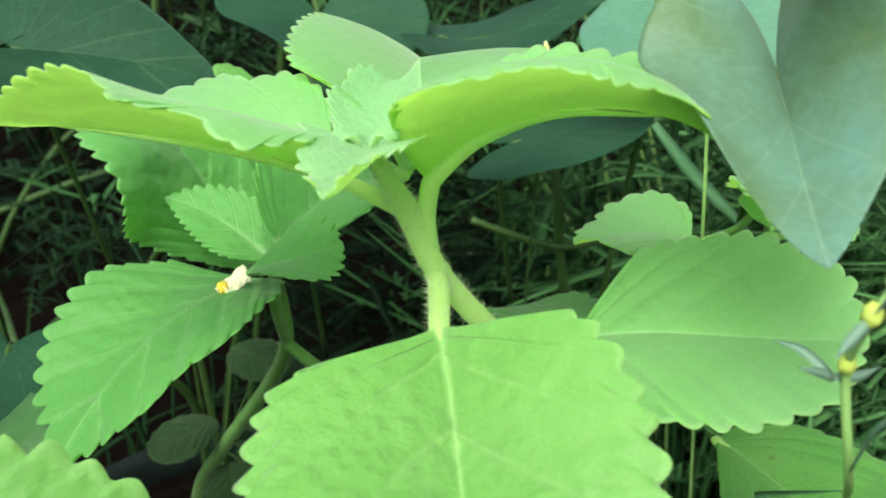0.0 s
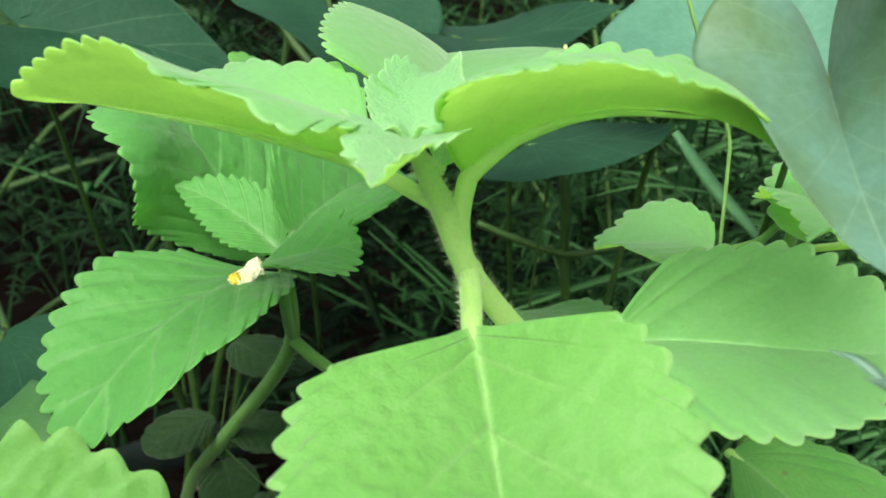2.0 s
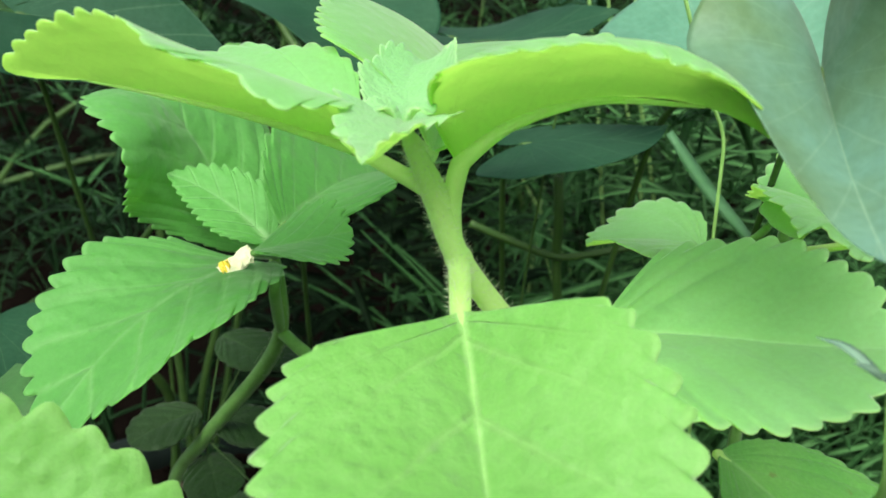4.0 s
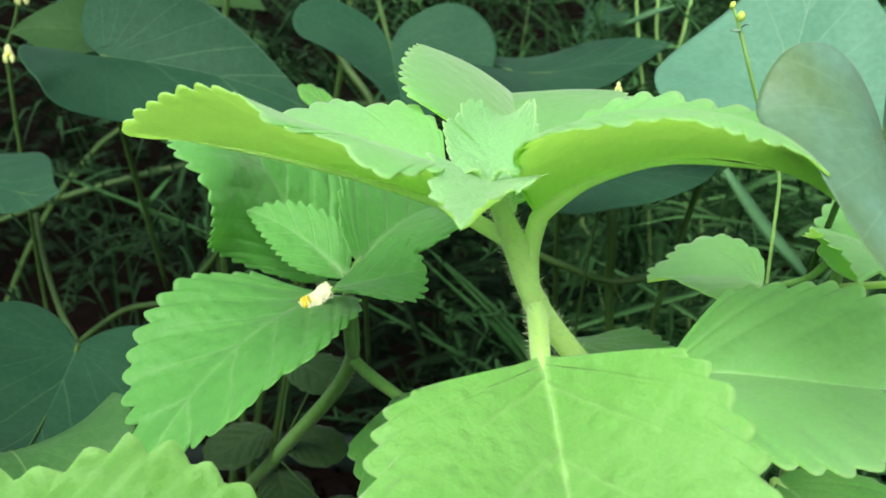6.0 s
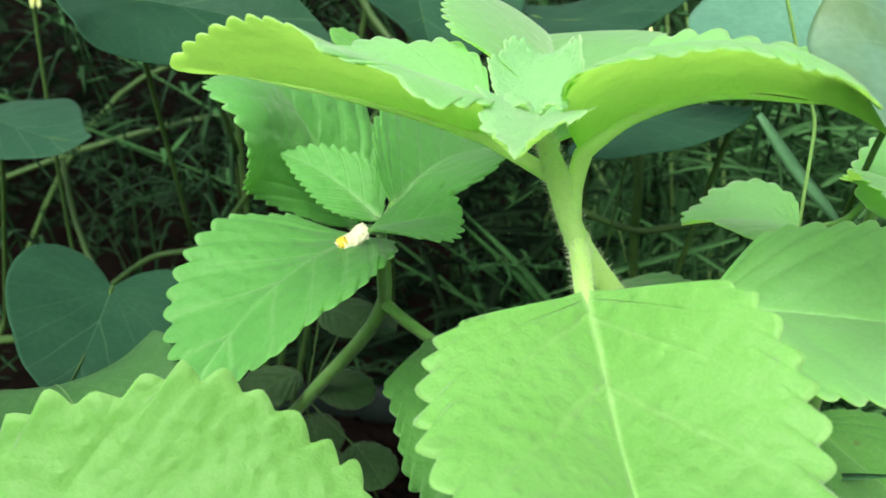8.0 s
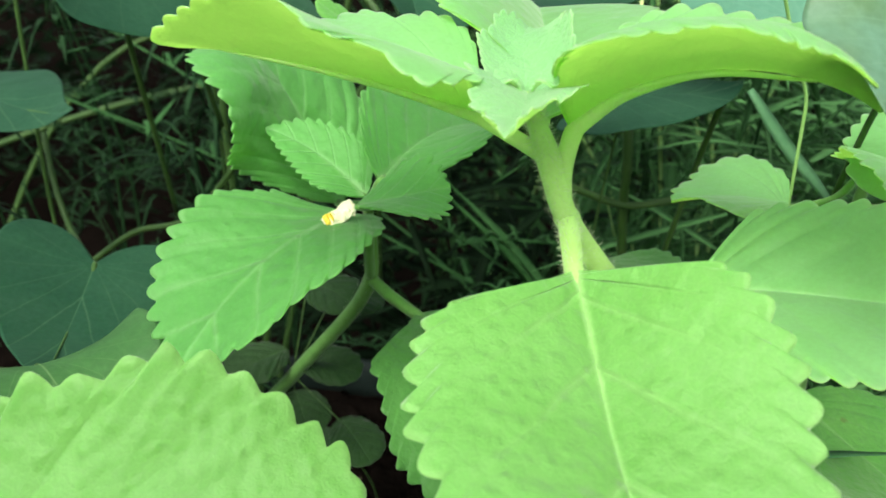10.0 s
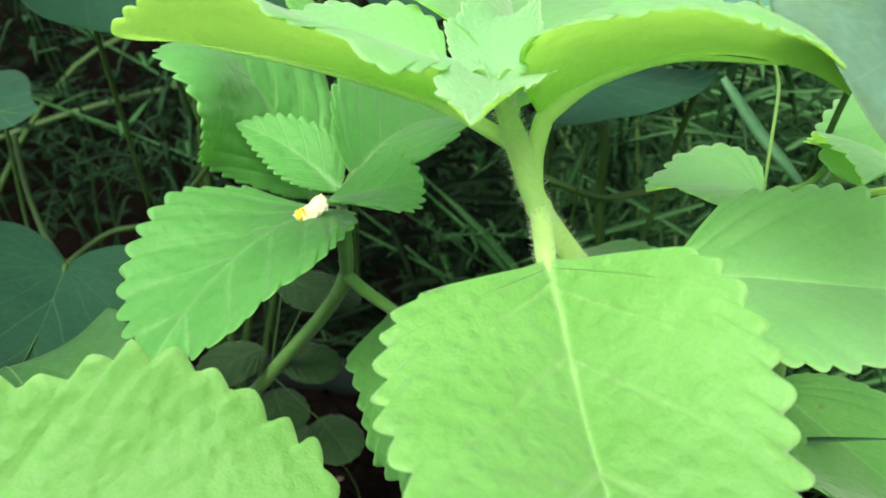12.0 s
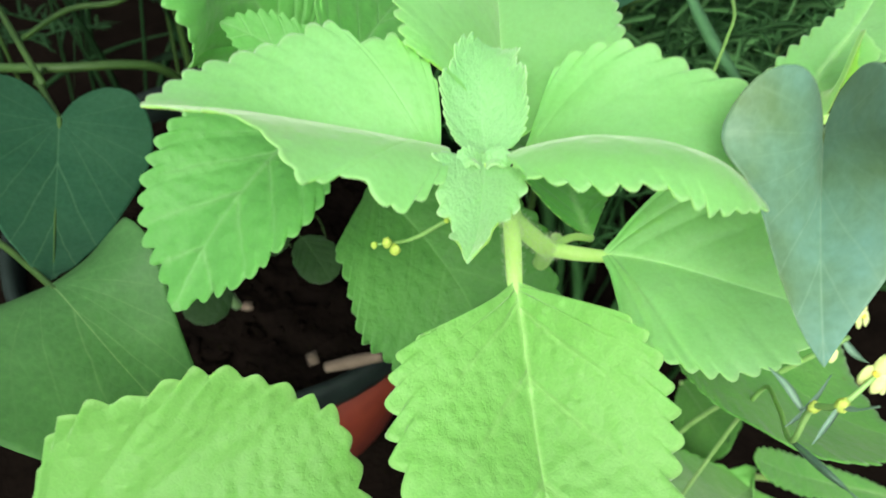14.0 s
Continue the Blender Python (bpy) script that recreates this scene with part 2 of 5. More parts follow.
BUD = plain_material("bud_pale_yellow", (0.42, 0.58, 0.08), (0.55, 0.67, 0.15), 200, 0.5, clear=0.25)
WOOD = plain_material("dry_twig", (0.09, 0.07, 0.045), (0.16, 0.122, 0.083), 150, 0.85)


# ---- builders ----
def mesh_object(name, verts, faces, mats, face_mat=None, uvs=None, smooth=True, rim=None):
    me = bpy.data.meshes.new(name)
    me.from_pydata([tuple(v) for v in verts], [], faces)
    for mt in mats:
        me.materials.append(mt)
    if face_mat is not None:
        me.polygons.foreach_set("material_index", face_mat)
    if smooth:
        me.polygons.foreach_set("use_smooth", [True] * len(me.polygons))
    if uvs is not None:
        lay = me.uv_layers.new(name="UVMap")
        idx = np.empty(len(me.loops), dtype=np.int32)
        me.loops.foreach_get("vertex_index", idx)
        lay.data.foreach_set("uv", np.asarray(uvs, dtype=np.float32)[idx].ravel())
    if rim is not None:
        me.attributes.new("rim", "FLOAT", "POINT").data.foreach_set("value", np.asarray(rim, dtype=np.float32))
    me.update()
    return new(name, me)


def under(ob, parent, label=""):
    ob.parent = parent
    if label:
        ob["label"] = label
    return ob


HEART_KNOTS = np.array([(0, 0.0), (-0.13, 0.10), (-0.21, 0.28), (-0.17, 0.46), (0.0, 0.56), (0.22, 0.54), (0.5, 0.36), (0.78, 0.14), (1, 0)])


def heart_line(tau):
    x = np.clip(tau, 0, 1) * 8
    i = np.minimum(x.astype(int), 7)
    f = (x - i)[:, None]
    p0, p1, p2, p3 = (HEART_KNOTS[np.clip(i + k, 0, 8)] for k in (-1, 0, 1, 2))
    return 0.5 * (2 * p1 + (p2 - p0) * f + (2 * p0 - 5 * p1 + 4 * p2 - p3) * f ** 2 + (3 * p1 - p0 - 3 * p2 + p3) * f ** 3)


STATIONS = np.array([0.0, 0.05, 0.12, 0.20, 0.32, 0.46, 0.60, 0.74, 0.87, 0.96])


class Blade:
    """The bent surface of a leaf: a spine from base to tip, with roll, fold and curl of its two halves."""

    def __init__(self, spine, up, roll, width, taper, fold, curl, slope=(0.0, 0.0, 0.0, 0.0), lobe=1.0):
        self.p, self.slope, self.lobe = np.array(spine, float), slope, lobe
        self.up, self.roll, self.width, self.taper, self.fold, self.curl = np.array(up, float), roll, width, taper, fold, curl
        self.length = float(np.linalg.norm(np.diff(self.p, axis=0), axis=1).sum())

    def place(self, s, d):
        p, u = self.p, np.clip(s, 0, 1)[:, None]
        m = (1 - u) ** 3 * p[0] + 3 * u * (1 - u) ** 2 * p[1] + 3 * u * u * (1 - u) * p[2] + u ** 3 * p[3]
        m = m + np.minimum(s, 0)[:, None] * 3 * (p[1] - p[0])
        c = np.clip(u, 0.02, 0.98)
        t = (1 - c) ** 2 * (p[1] - p[0]) + 2 * c * (1 - c) * (p[2] - p[1]) + c ** 2 * (p[3] - p[2])
        t /= np.linalg.norm(t, axis=1)[:, None]
        side = np.cross(self.up, t)
        side /= np.linalg.norm(side, axis=1)[:, None]
        nor = np.cross(t, side)
        r = (self.roll[0] + self.roll[1] * (s - 0.5))[:, None]
        side, nor = side * np.cos(r) + nor * np.sin(r), nor * np.cos(r) - side * np.sin(r)
        left = d >= 0
        w = np.where(left, self.width[0], self.width[1])
        along = np.clip(s, 0, 1) - 0.5
        fold = np.where(left, self.fold[0] + self.slope[0] * along, self.fold[1] + self.slope[1] * along)
        curl = np.where(left, self.curl[0] + self.slope[2] * along, self.curl[1] + self.slope[3] * along)
        ang = fold + curl * np.abs(d) / w / 2
        ca, sn = np.cos(ang)[:, None], np.sin(ang)[:, None]
        sg = np.where(left, 1.0, -1.0)[:, None]
        full = (fold + curl * np.abs(d) / w)[:, None]
        lean = np.clip(np.abs(d) / 0.003, 0, 1)[:, None]
        norm = nor * np.cos(full * lean) - sg * side * np.sin(full * lean)
        return m + np.abs(d)[:, None] * (ca * sg * side + sn * nor), norm

    def outline(self, u):
        """The half width at u: a plain taper, or a curve through the widths at the stations."""
        if len(self.taper) > 2:
            v = np.concatenate([[0.0], self.taper])
            g = np.gradient(v, STATIONS)
            i = np.clip(np.searchsorted(STATIONS, u, side="right") - 1, 0, len(STATIONS) - 2)
            h = STATIONS[i + 1] - STATIONS[i]
            f = np.clip((u - STATIONS[i]) / h, 0, 1)
            c = (2 * f ** 3 - 3 * f * f + 1) * v[i] + (f ** 3 - 2 * f * f + f) * h * g[i] + (3 * f * f - 2 * f ** 3) * v[i + 1] + (f ** 3 - f * f) * h * g[i + 1]
            return np.where(u > STATIONS[-1], v[-1] * np.sqrt(np.clip((1 - u) / (1 - STATIONS[-1]), 0, 1)), np.maximum(c, 0))
        a, b = self.taper
        k = a / (a + b)
        return (u ** a * (1 - u) ** b) / (k ** a * (1 - k) ** b)

    def edge(self, kind, n):
        """One half's margin from base to tip: (s, d / width)."""
        if kind == "heart":
            e = heart_line(np.linspace(0, 1, n * 4))
            e[:, 0] = np.where(e[:, 0] < 0, e[:, 0] * self.lobe, e[:, 0])
            e[:, 1] /= 0.56
        else:
            u = np.linspace(0, 1, n * 4) ** 1.3
            u = 1 - (1 - u) ** 1.4
            e = np.stack([u, self.outline(u)], 1)
        return e


def make_leaf(name, blade, kind, top, bottom, parent, label="", tooth=0.006, depth=0.0022, first=0.10, veins=9, bulge=0.0006, thick=0.0007, wave=0.0008, inner=12, seed=0, first_r=0.0, stretch=0.0, blunt=0.62, ruffle=0.0003, ruffle_r=None, flare=0.0, cup=0.0, hollow=(0.0, 0.0), lean=0.3):
    """A leaf blade with thickness: margin teeth, sunken side veins, a slightly wavy surface."""
    rnd = random.Random(seed * 77 + len(name))
    V, UV, RIM, loops = [], [], [], []
    for sgn, w in ((1, blade.width[0]), (-1, blade.width[1])):
        e = blade.edge(kind, 120)
        q = np.stack([e[:, 0] * blade.length, e[:, 1] * w], 1)
        arc = np.concatenate([[0], np.cumsum(np.linalg.norm(np.diff(q, axis=0), axis=1))])
        n = max(40, int(arc[-1] / tooth * (1 + stretch) * 8)) if depth else 60
        at = np.linspace(0, arc[-1], n)
        q = np.stack([np.interp(at, arc, q[:, 0]), np.interp(at, arc, q[:, 1])], 1)
        plain = q.copy()
        if depth:
            tg = np.gradient(q, axis=0)
            tg /= np.linalg.norm(tg, axis=1)[:, None] + 1e-9
            out = np.stack([-tg[:, 1], tg[:, 0]], 1)
            size = 1.0 + 0.25 * np.sin(at * 240 + seed)
            start = (first if sgn > 0 else first_r or first) * at[-1]
            f = np.mod((at - start) / tooth * (1 + stretch * (at - start) / at[-1]) + 0.5 + 0.06 * np.sin((at - start) * 410 + seed * 2 + sgn), 1.0)
            g = 1 - np.abs(2 * f - 1) ** (2.55 - 1.5 * blunt)
            frac = at / at[-1]
            on = np.clip((at - start + tooth * 0.45) / (tooth * 0.3), 0, 1) * np.clip((1.0 - frac) / 0.05, 0.25, 1) * np.clip(q[:, 1] / 0.004, 0.1, 1)
            reach = np.clip(at / at[-1] / (hollow[1] or 0.3), 0, 1)
            dip = hollow[0] * np.minimum(reach * 3, 1) * (1 - reach ** 5)
            q = q - out * dip[:, None]
            plain = q.copy()
            q = q - out * (depth * size * (1 - g) * on)[:, None]
            q = q + tg * (depth * lean * g * on * size)[:, None]
            q[:, 1] = np.maximum(q[:, 1], 0.0)
            rough_edge = ruffle if sgn > 0 or ruffle_r is None else ruffle_r
            frill = rough_edge * (1.1 * (g - 0.6) * on + 0.6 * np.sin(at * 300 + seed * 1.7 + sgn) * np.clip(frac / 0.1, 0, 1))
        else:
            frill = 0.0
        q[:, 0] -= flare * np.exp(-q[:, 1] / 0.0025)
        plain[:, 0] -= flare * np.exp(-plain[:, 1] / 0.0025)
        whole = q
        s, d = plain[:, 0] / blade.length, plain[:, 1]
        i = np.linspace(0, 1, n)
        foot = 0.02 + 0.93 * np.clip((i - 0.70) / 0.30, 0, 1) ** 1.2 if kind == "heart" else 0.85 * np.maximum.accumulate(np.clip(s - 1.25 * d / blade.length, 0, 1)) + 0.15 * i ** 1.8
        row_v = []
        for j in range(inner + 1):
            t = 0.965 * (j / (inner - 1)) ** 0.9 if j < inner else 1.0
            edge = plain + (whole - plain) * t ** 9
            s, d = edge[:, 0] / blade.length, edge[:, 1]
            ss, dd = foot + (s - foot) * t, d * t
            P, N = blade.place(ss, sgn * np.maximum(dd, 1e-7))
            ph = np.mod(i * veins, 1.0)
            h = bulge * np.sin(np.pi * ph) ** 0.7 * (t ** 0.6) * (1 - t ** 5) * np.clip(1 - i, 0, 0.5) * 2 * np.clip((i - max(0.14, first)) / 0.24, 0, 1)
            wv = np.array([noise.noise(Vector((ss[k] * blade.length * 60 + seed * 9, sgn * dd[k] * 60, seed))) for k in range(n)])
            h = h + wave * wv * t + frill * t ** 7 - cup * (1 - t * t) * np.clip(4 * ss * (1 - ss), 0, 1) ** 0.6
            P = P + N * h[:, None]
            ed = thick * (0.35 + 0.65 * min(1.0, (1 - t) * 6))
            base = len(V)
            RIM.extend([t] * (2 * n))
            V.extend(P + N * ed * 0.5)
            UV.extend(zip(i, sgn * dd * 100))
            V.extend(P - N * ed * 0.5)
            UV.extend(zip(i, sgn * dd * 100))
            row_v.append((base, base + n))
        loops.append((row_v, n, sgn))
    faces, fm = [], []
    for rows, n, sgn in loops:
        for j in range(inner):
            for layer in (0, 1):
                a, b = rows[j][layer], rows[j + 1][layer]
                flip = (sgn > 0) == (layer == 0)
                for k in range(n - 1):
                    quad = (a + k, b + k, b + k + 1, a + k + 1)
                    faces.append(quad if not flip else quad[::-1])
                    fm.append(layer)
        a, b = rows[inner]
        for k in range(n - 1):
            quad = (a + k, b + k, b + k + 1, a + k + 1)
            faces.append(quad if sgn < 0 else quad[::-1])
            fm.append(0)
    ob = mesh_object(name, V, faces, [top, bottom], fm, UV, rim=RIM)
    return under(ob, parent, label)


def smooth_line(points, per=8):
    pts = np.array(points, float)
    if len(pts) < 3:
        return np.linspace(pts[0], pts[-1], per + 1)
    gap = np.linalg.norm(np.diff(pts, axis=0), axis=1) + 1e-9
    way = np.vstack([pts[1] - pts[0], pts[2:] - pts[:-2], pts[-1] - pts[-2]])
    way /= np.linalg.norm(way, axis=1)[:, None] + 1e-9
    out = []
    for i in range(len(pts) - 1):
        m0 = way[i] * min(gap[i], 1.5 * gap[max(i - 1, 0)])
        m1 = way[i + 1] * min(gap[i], 1.5 * gap[min(i + 1, len(gap) - 1)])
        for f in np.linspace(0, 1, per, endpoint=False):
            out.append((2 * f ** 3 - 3 * f * f + 1) * pts[i] + (f ** 3 - 2 * f * f + f) * m0 + (3 * f * f - 2 * f ** 3) * pts[i + 1] + (f ** 3 - f * f) * m1)
    out.append(pts[-1])
    return np.array(out)


def tube_data(points, radii, sides=10, per=8, square=0.0):
    line = smooth_line(points, per)
    r = np.interp(np.linspace(0, 1, len(line)), np.linspace(0, 1, len(radii)), radii)
    V, F = [], []
    ref = np.array([0.31, 0.87, 0.2])
    tan = np.gradient(line, axis=0)
    for k, (p, t) in enumerate(zip(line, tan)):
        t = t / (np.linalg.norm(t) + 1e-12)
        a = np.cross(t, ref)
        a /= np.linalg.norm(a) + 1e-12
        b = np.cross(t, a)
        ref = np.cross(a, t) if k else ref
        for j in range(sides):
            an = 2 * math.pi * j / sides
            rr = r[k] * (1 + square * math.cos(4 * an))
            V.append(p + rr * (a * math.cos(an) + b * math.sin(an)))
        if k:
            o = (k - 1) * sides
            for j in range(sides):
                F.append((o + j, o + (j + 1) % sides, o + sides + (j + 1) % sides, o + sides + j))
    F.append(tuple(range(sides))[::-1])
    F.append(tuple(range(len(V) - sides, len(V))))
    return V, F


def tube(name, points, radii, mat, parent=None, label="", sides=10, per=8, square=0.0):
    V, F = tube_data(points, radii, sides, per, square)
    ob = mesh_object(name, V, F, [mat])
    return under(ob, parent, label) if parent else ob


def joined(name, parts, mats):
    """Several (verts, faces, material index) in one mesh."""
    V, F, M = [], [], []
    for v, f, mi in parts:
        o = len(V)
        V.extend(v)
        F.extend(tuple(o + i for i in face) for face in f)
        M.extend([mi] * len(f))
    return mesh_object(name, V, F, mats, M)


def hairs(name, points, radii, count, length, parent, seed=1):
    """Fine standing hairs along a stem."""
    rnd = random.Random(seed)
    line = smooth_line(points, 12)
    r = np.interp(np.linspace(0, 1, len(line)), np.linspace(0, 1, len(radii)), radii)
    V, F = [], []
    for _ in range(count):
        x = rnd.random() * (len(line) - 1.001)
        k, f = int(x), x - int(x)
        p = line[k] * (1 - f) + line[k + 1] * f
        t = line[k + 1] - line[k]
        t /= np.linalg.norm(t)
        v = np.array([rnd.gauss(0, 1) for _ in range(3)])
        v -= t * (v @ t)
        v /= np.linalg.norm(v)
        c = np.cross(t, v)
        L = length * rnd.uniform(0.5, 1.2)
        root = p + v * r[k] * 0.95
        bend = t * L * rnd.uniform(-0.6, 0.1) + c * L * rnd.uniform(-0.3, 0.3)
        o, wd = len(V), 0.00004
        V += [root + c * wd, root - c * wd, root + t * wd * 1.5, root + v * L * 0.6 + bend * 0.3 + c * wd * 0.6, root + v * L * 0.6 + bend * 0.3 - c * wd * 0.6, root + v * L * 0.6 + bend * 0.3 + t * wd * 0.9, root + v * L + bend]
        for a, b in ((0, 1), (1, 2), (2, 0)):
            F += [(o + a, o + b, o + b + 3, o + a + 3), (o + a + 3, o + b + 3, o + 6)]
    ob = mesh_object(name, V, F, [HAIR])
    ob["kind"] = "stuff"
    return under(ob, parent)


def blade_strip(points, width, fold=0.25, taper=1.0, up=(0, 0, 1)):
    """A narrow pointed leaf along a line, folded a little along its middle, with thickness."""
    line = smooth_line(points, 5)
    n = len(line)
    V, F = [], []
    tan = np.gradient(line, axis=0)
    for k in range(n):
        t = tan[k] / (np.linalg.norm(tan[k]) + 1e-12)
        s = np.cross(np.array(up, float), t)
        s /= np.linalg.norm(s) + 1e-9
        nn = np.cross(t, s)
        x = k / (n - 1)
        w = width * 0.5 * max(0.06, (math.sin(math.pi * (0.12 + 0.88 * x) ** 0.8)) ** taper)
        V += [line[k] - s * w + nn * w * fold, line[k] - nn * 0.0002, line[k] + s * w + nn * w * fold, line[k] + nn * 0.00015]
        if k:
            o = 4 * (k - 1)
            for a, b in ((0, 1), (1, 2), (2, 3), (3, 0)):
                F.append((o + a, o + b, o + 4 + b, o + 4 + a))
    F += [(3, 2, 1, 0), (4 * n - 4, 4 * n - 3, 4 * n - 2, 4 * n - 1)]
    return V, F


def root(name, at, label, category, group=""):
    ob = new(name)
    ob.empty_display_size = 0.01
    ob.location = at
    tagged(ob, label, category, group)
    return ob


def keep_place(parent):
    """Parts are modelled in world places; the thing's Empty stands at its base."""
    off = Matrix.Translation(parent.location).inverted()
    for ch in parent.children:
        ch.matrix_parent_inverse = off


# ---- ground, pot, soil ----
GROUND = -0.065


def soil_sheet(name, at, verts_faces, label):
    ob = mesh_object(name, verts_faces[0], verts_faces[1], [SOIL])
    return tagged(ob, label, "soil", kind="structure")


def ground_mesh():
    V, F = [], []
    xs = np.concatenate([[-400, -60, -12, -4, -2], np.linspace(-1.2, 1.2, 81), [2, 4, 12, 60, 400]])
    ys = np.concatenate([[-400, -60, -12, -4, -2], np.linspace(-0.8, 1.8, 81), [3, 5, 14, 60, 400]])
    for y in ys:
        for x in xs:
            near = max(0.0, 1 - max(abs(x), abs(y - 0.4)) / 1.6)
            h = near * (0.012 * noise.noise(Vector((x * 9, y * 9, 0))) + 0.006 * noise.noise(Vector((x * 40, y * 40, 3))))
            V.append((x, y, GROUND + h))
    w = len(xs)
    for j in range(len(ys) - 1):
        for i in range(w - 1):
            o = j * w + i
            F.append((o, o + 1, o + w + 1, o + w))
    return V, F


ground = soil_sheet("ground", None, ground_mesh(), "dark garden soil under the plants, deep shade painted near black")
ground["category"] = "ground"


def ring(profile, centre, sides=56):
    V, F = [], []
    for r, z in profile:
        for j in range(sides):
            a = 2 * math.pi * j / sides
            V.append((centre[0] + r * math.cos(a), centre[1] + r * math.sin(a), z))
    for k in range(len(profile) - 1):
        for j in range(sides):
            o = k * sides
            F.append((o + j, o + (j + 1) % sides, o + sides + (j + 1) % sides, o + sides + j))
    return V, F


POT = (-0.098, 0.362)
pot = root("plant_pot", (POT[0], POT[1], GROUND), "red-brown terracotta plastic pot filled with dark soil", "plant pot")
V, F = ring([(0.0, GROUND), (0.094, GROUND), (0.097, GROUND + 0.004), (0.1145, 0.056), (0.1125, 0.056), (0.094, GROUND + 0.01), (0.0, GROUND + 0.01)], POT)
under(mesh_object("pot_wall", V, F, [TERRACOTTA]), pot)
V, F = ring([(0.114, 0.058), (0.1205, 0.060), (0.122, 0.066), (0.122, 0.077), (0.120, 0.080), (0.1165, 0.080), (0.1145, 0.074), (0.1125, 0.05), (0.114, 0.05), (0.114, 0.058)], POT)
under(mesh_object("pot_rim", V, F, [DARK_PLASTIC]), pot, "dark green plastic rim")
keep_place(pot)


def pot_soil():
    V, F = [], []
    n, m = 34, 90
    for k in range(n + 1):
        r = 0.1135 * k / n
        for j in range(m):
            a = 2 * math.pi * j / m
            x, y = POT[0] + r * math.cos(a), POT[1] + r * math.sin(a)
            h = 0.006 * noise.noise(Vector((x * 60, y * 60, 1))) + 0.005 * noise.noise(Vector((x * 170, y * 170, 5))) + 0.003 * noise.noise(Vector((x * 400, y * 400, 7)))
            V.append((x, y, 0.060 + h * min(1, (n - k) / 3 + 0.3)))
    for k in range(n):
        for j in range(m):
            o = k * m
            F.append((o + j, o + (j + 1) % m, o + m + (j + 1) % m, o + m + j))
    return V, F


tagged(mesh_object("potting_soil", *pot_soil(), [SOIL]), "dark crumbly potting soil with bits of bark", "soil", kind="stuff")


def soil_crumbs():
    rnd = random.Random(5)
    parts = []
    for _ in range(260):
        r, a = 0.108 * math.sqrt(rnd.random()), rnd.uniform(0, 6.28)
        c = np.array([POT[0] + r * math.cos(a), POT[1] + r * math.sin(a), 0.061])
        s = rnd.uniform(0.001, 0.0035)
        ax = np.array([rnd.uniform(0.6, 2.2), rnd.uniform(0.5, 1), rnd.uniform(0.4, 0.8)]) * s
        V = []
        ro = rnd.uniform(0, 6.28)
        for x in (-1, 1):
            for y in (-1, 1):
                for z in (-1, 1):
                    v = np.array([x, y, z]) * ax * rnd.uniform(0.6, 1.1)
                    V.append(c + np.array([v[0] * math.cos(ro) - v[1] * math.sin(ro), v[0] * math.sin(ro) + v[1] * math.cos(ro), v[2]]))
        parts.append((V, [(0, 1, 3, 2), (4, 6, 7, 5), (0, 4, 5, 1), (2, 3, 7, 6), (0, 2, 6, 4), (1, 5, 7, 3)], 0 if rnd.random() < 0.93 else 1))
    return parts


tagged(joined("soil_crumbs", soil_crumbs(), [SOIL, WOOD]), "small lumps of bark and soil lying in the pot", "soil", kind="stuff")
twig = tube("twig", [(-0.0470, 0.2620, 0.0847), (-0.0351, 0.2620, 0.0896), (-0.0208, 0.2640, 0.0919)], [0.0025, 0.0032, 0.0026], WOOD)
tagged(twig, "pale dry twig lying across the pot rim", "twig")

# ---- the leaves' shapes ----
FL = Blade(((0.0063, 0.1596, 0.2833), (0.0098, 0.1427, 0.2737), (0.0085, 0.1178, 0.2654), (0.0145, 0.0921, 0.2651)), (0, 0.1, 1), (0.0393, -0.3759), (0.0349, 0.037), (0.1561, 0.3568, 0.7283, 0.8726, 0.9178, 0.912, 0.8318, 0.7695, 0.4828), (0.4405, 0.4984), (0.0291, -0.6823), (-0.4415, -0.3441, -0.115, -0.1735))
LT = Blade(((-0.0126, 0.1747, 0.3093), (-0.0341, 0.1718, 0.3181), (-0.0537, 0.178, 0.3185), (-0.0742, 0.1722, 0.3233)), (0, -0.2, 1), (0.2241, 0.7111), (0.0314, 0.0269), (0.5135, 0.7756, 0.9268, 0.8358, 1.024, 0.8006, 0.6784, 0.5106, 0.268), (0.8773, 0.3133), (-0.8907, -0.0715), (-1.328, -0.8258, 2.914, 1.447))
RT = Blade(((0.0052, 0.1738, 0.3070), (0.0130, 0.1708, 0.3212), (0.0432, 0.1668, 0.3256), (0.0532, 0.1512, 0.3174)), (0, -0.2, 1), (-0.4425, 0.1114), (0.0263, 0.0298), (0.10, 0.42, 0.78, 0.95, 0.9805, 0.8700, 0.8603, 0.7765, 0.5297), (0.2479, 0.79), (0.7437, -1.385), (-0.1321, -0.0983, -0.1398, -0.3669))
BK = Blade(((0.0005, 0.1787, 0.3076), (0.005, 0.201, 0.3121), (0.0007, 0.2217, 0.3276), (0.0033, 0.244, 0.3194)), (0, -0.3, 1), (0.0905, -0.1381), (0.0319, 0.0309), (0.1938, 0.4386, 0.8189, 0.9389, 0.9553, 0.9212, 0.86, 0.78, 0.50), (0.7443, 0.3479), (-0.6725, -0.1933), (-0.355, -0.3932, 0.5305, -0.3326))
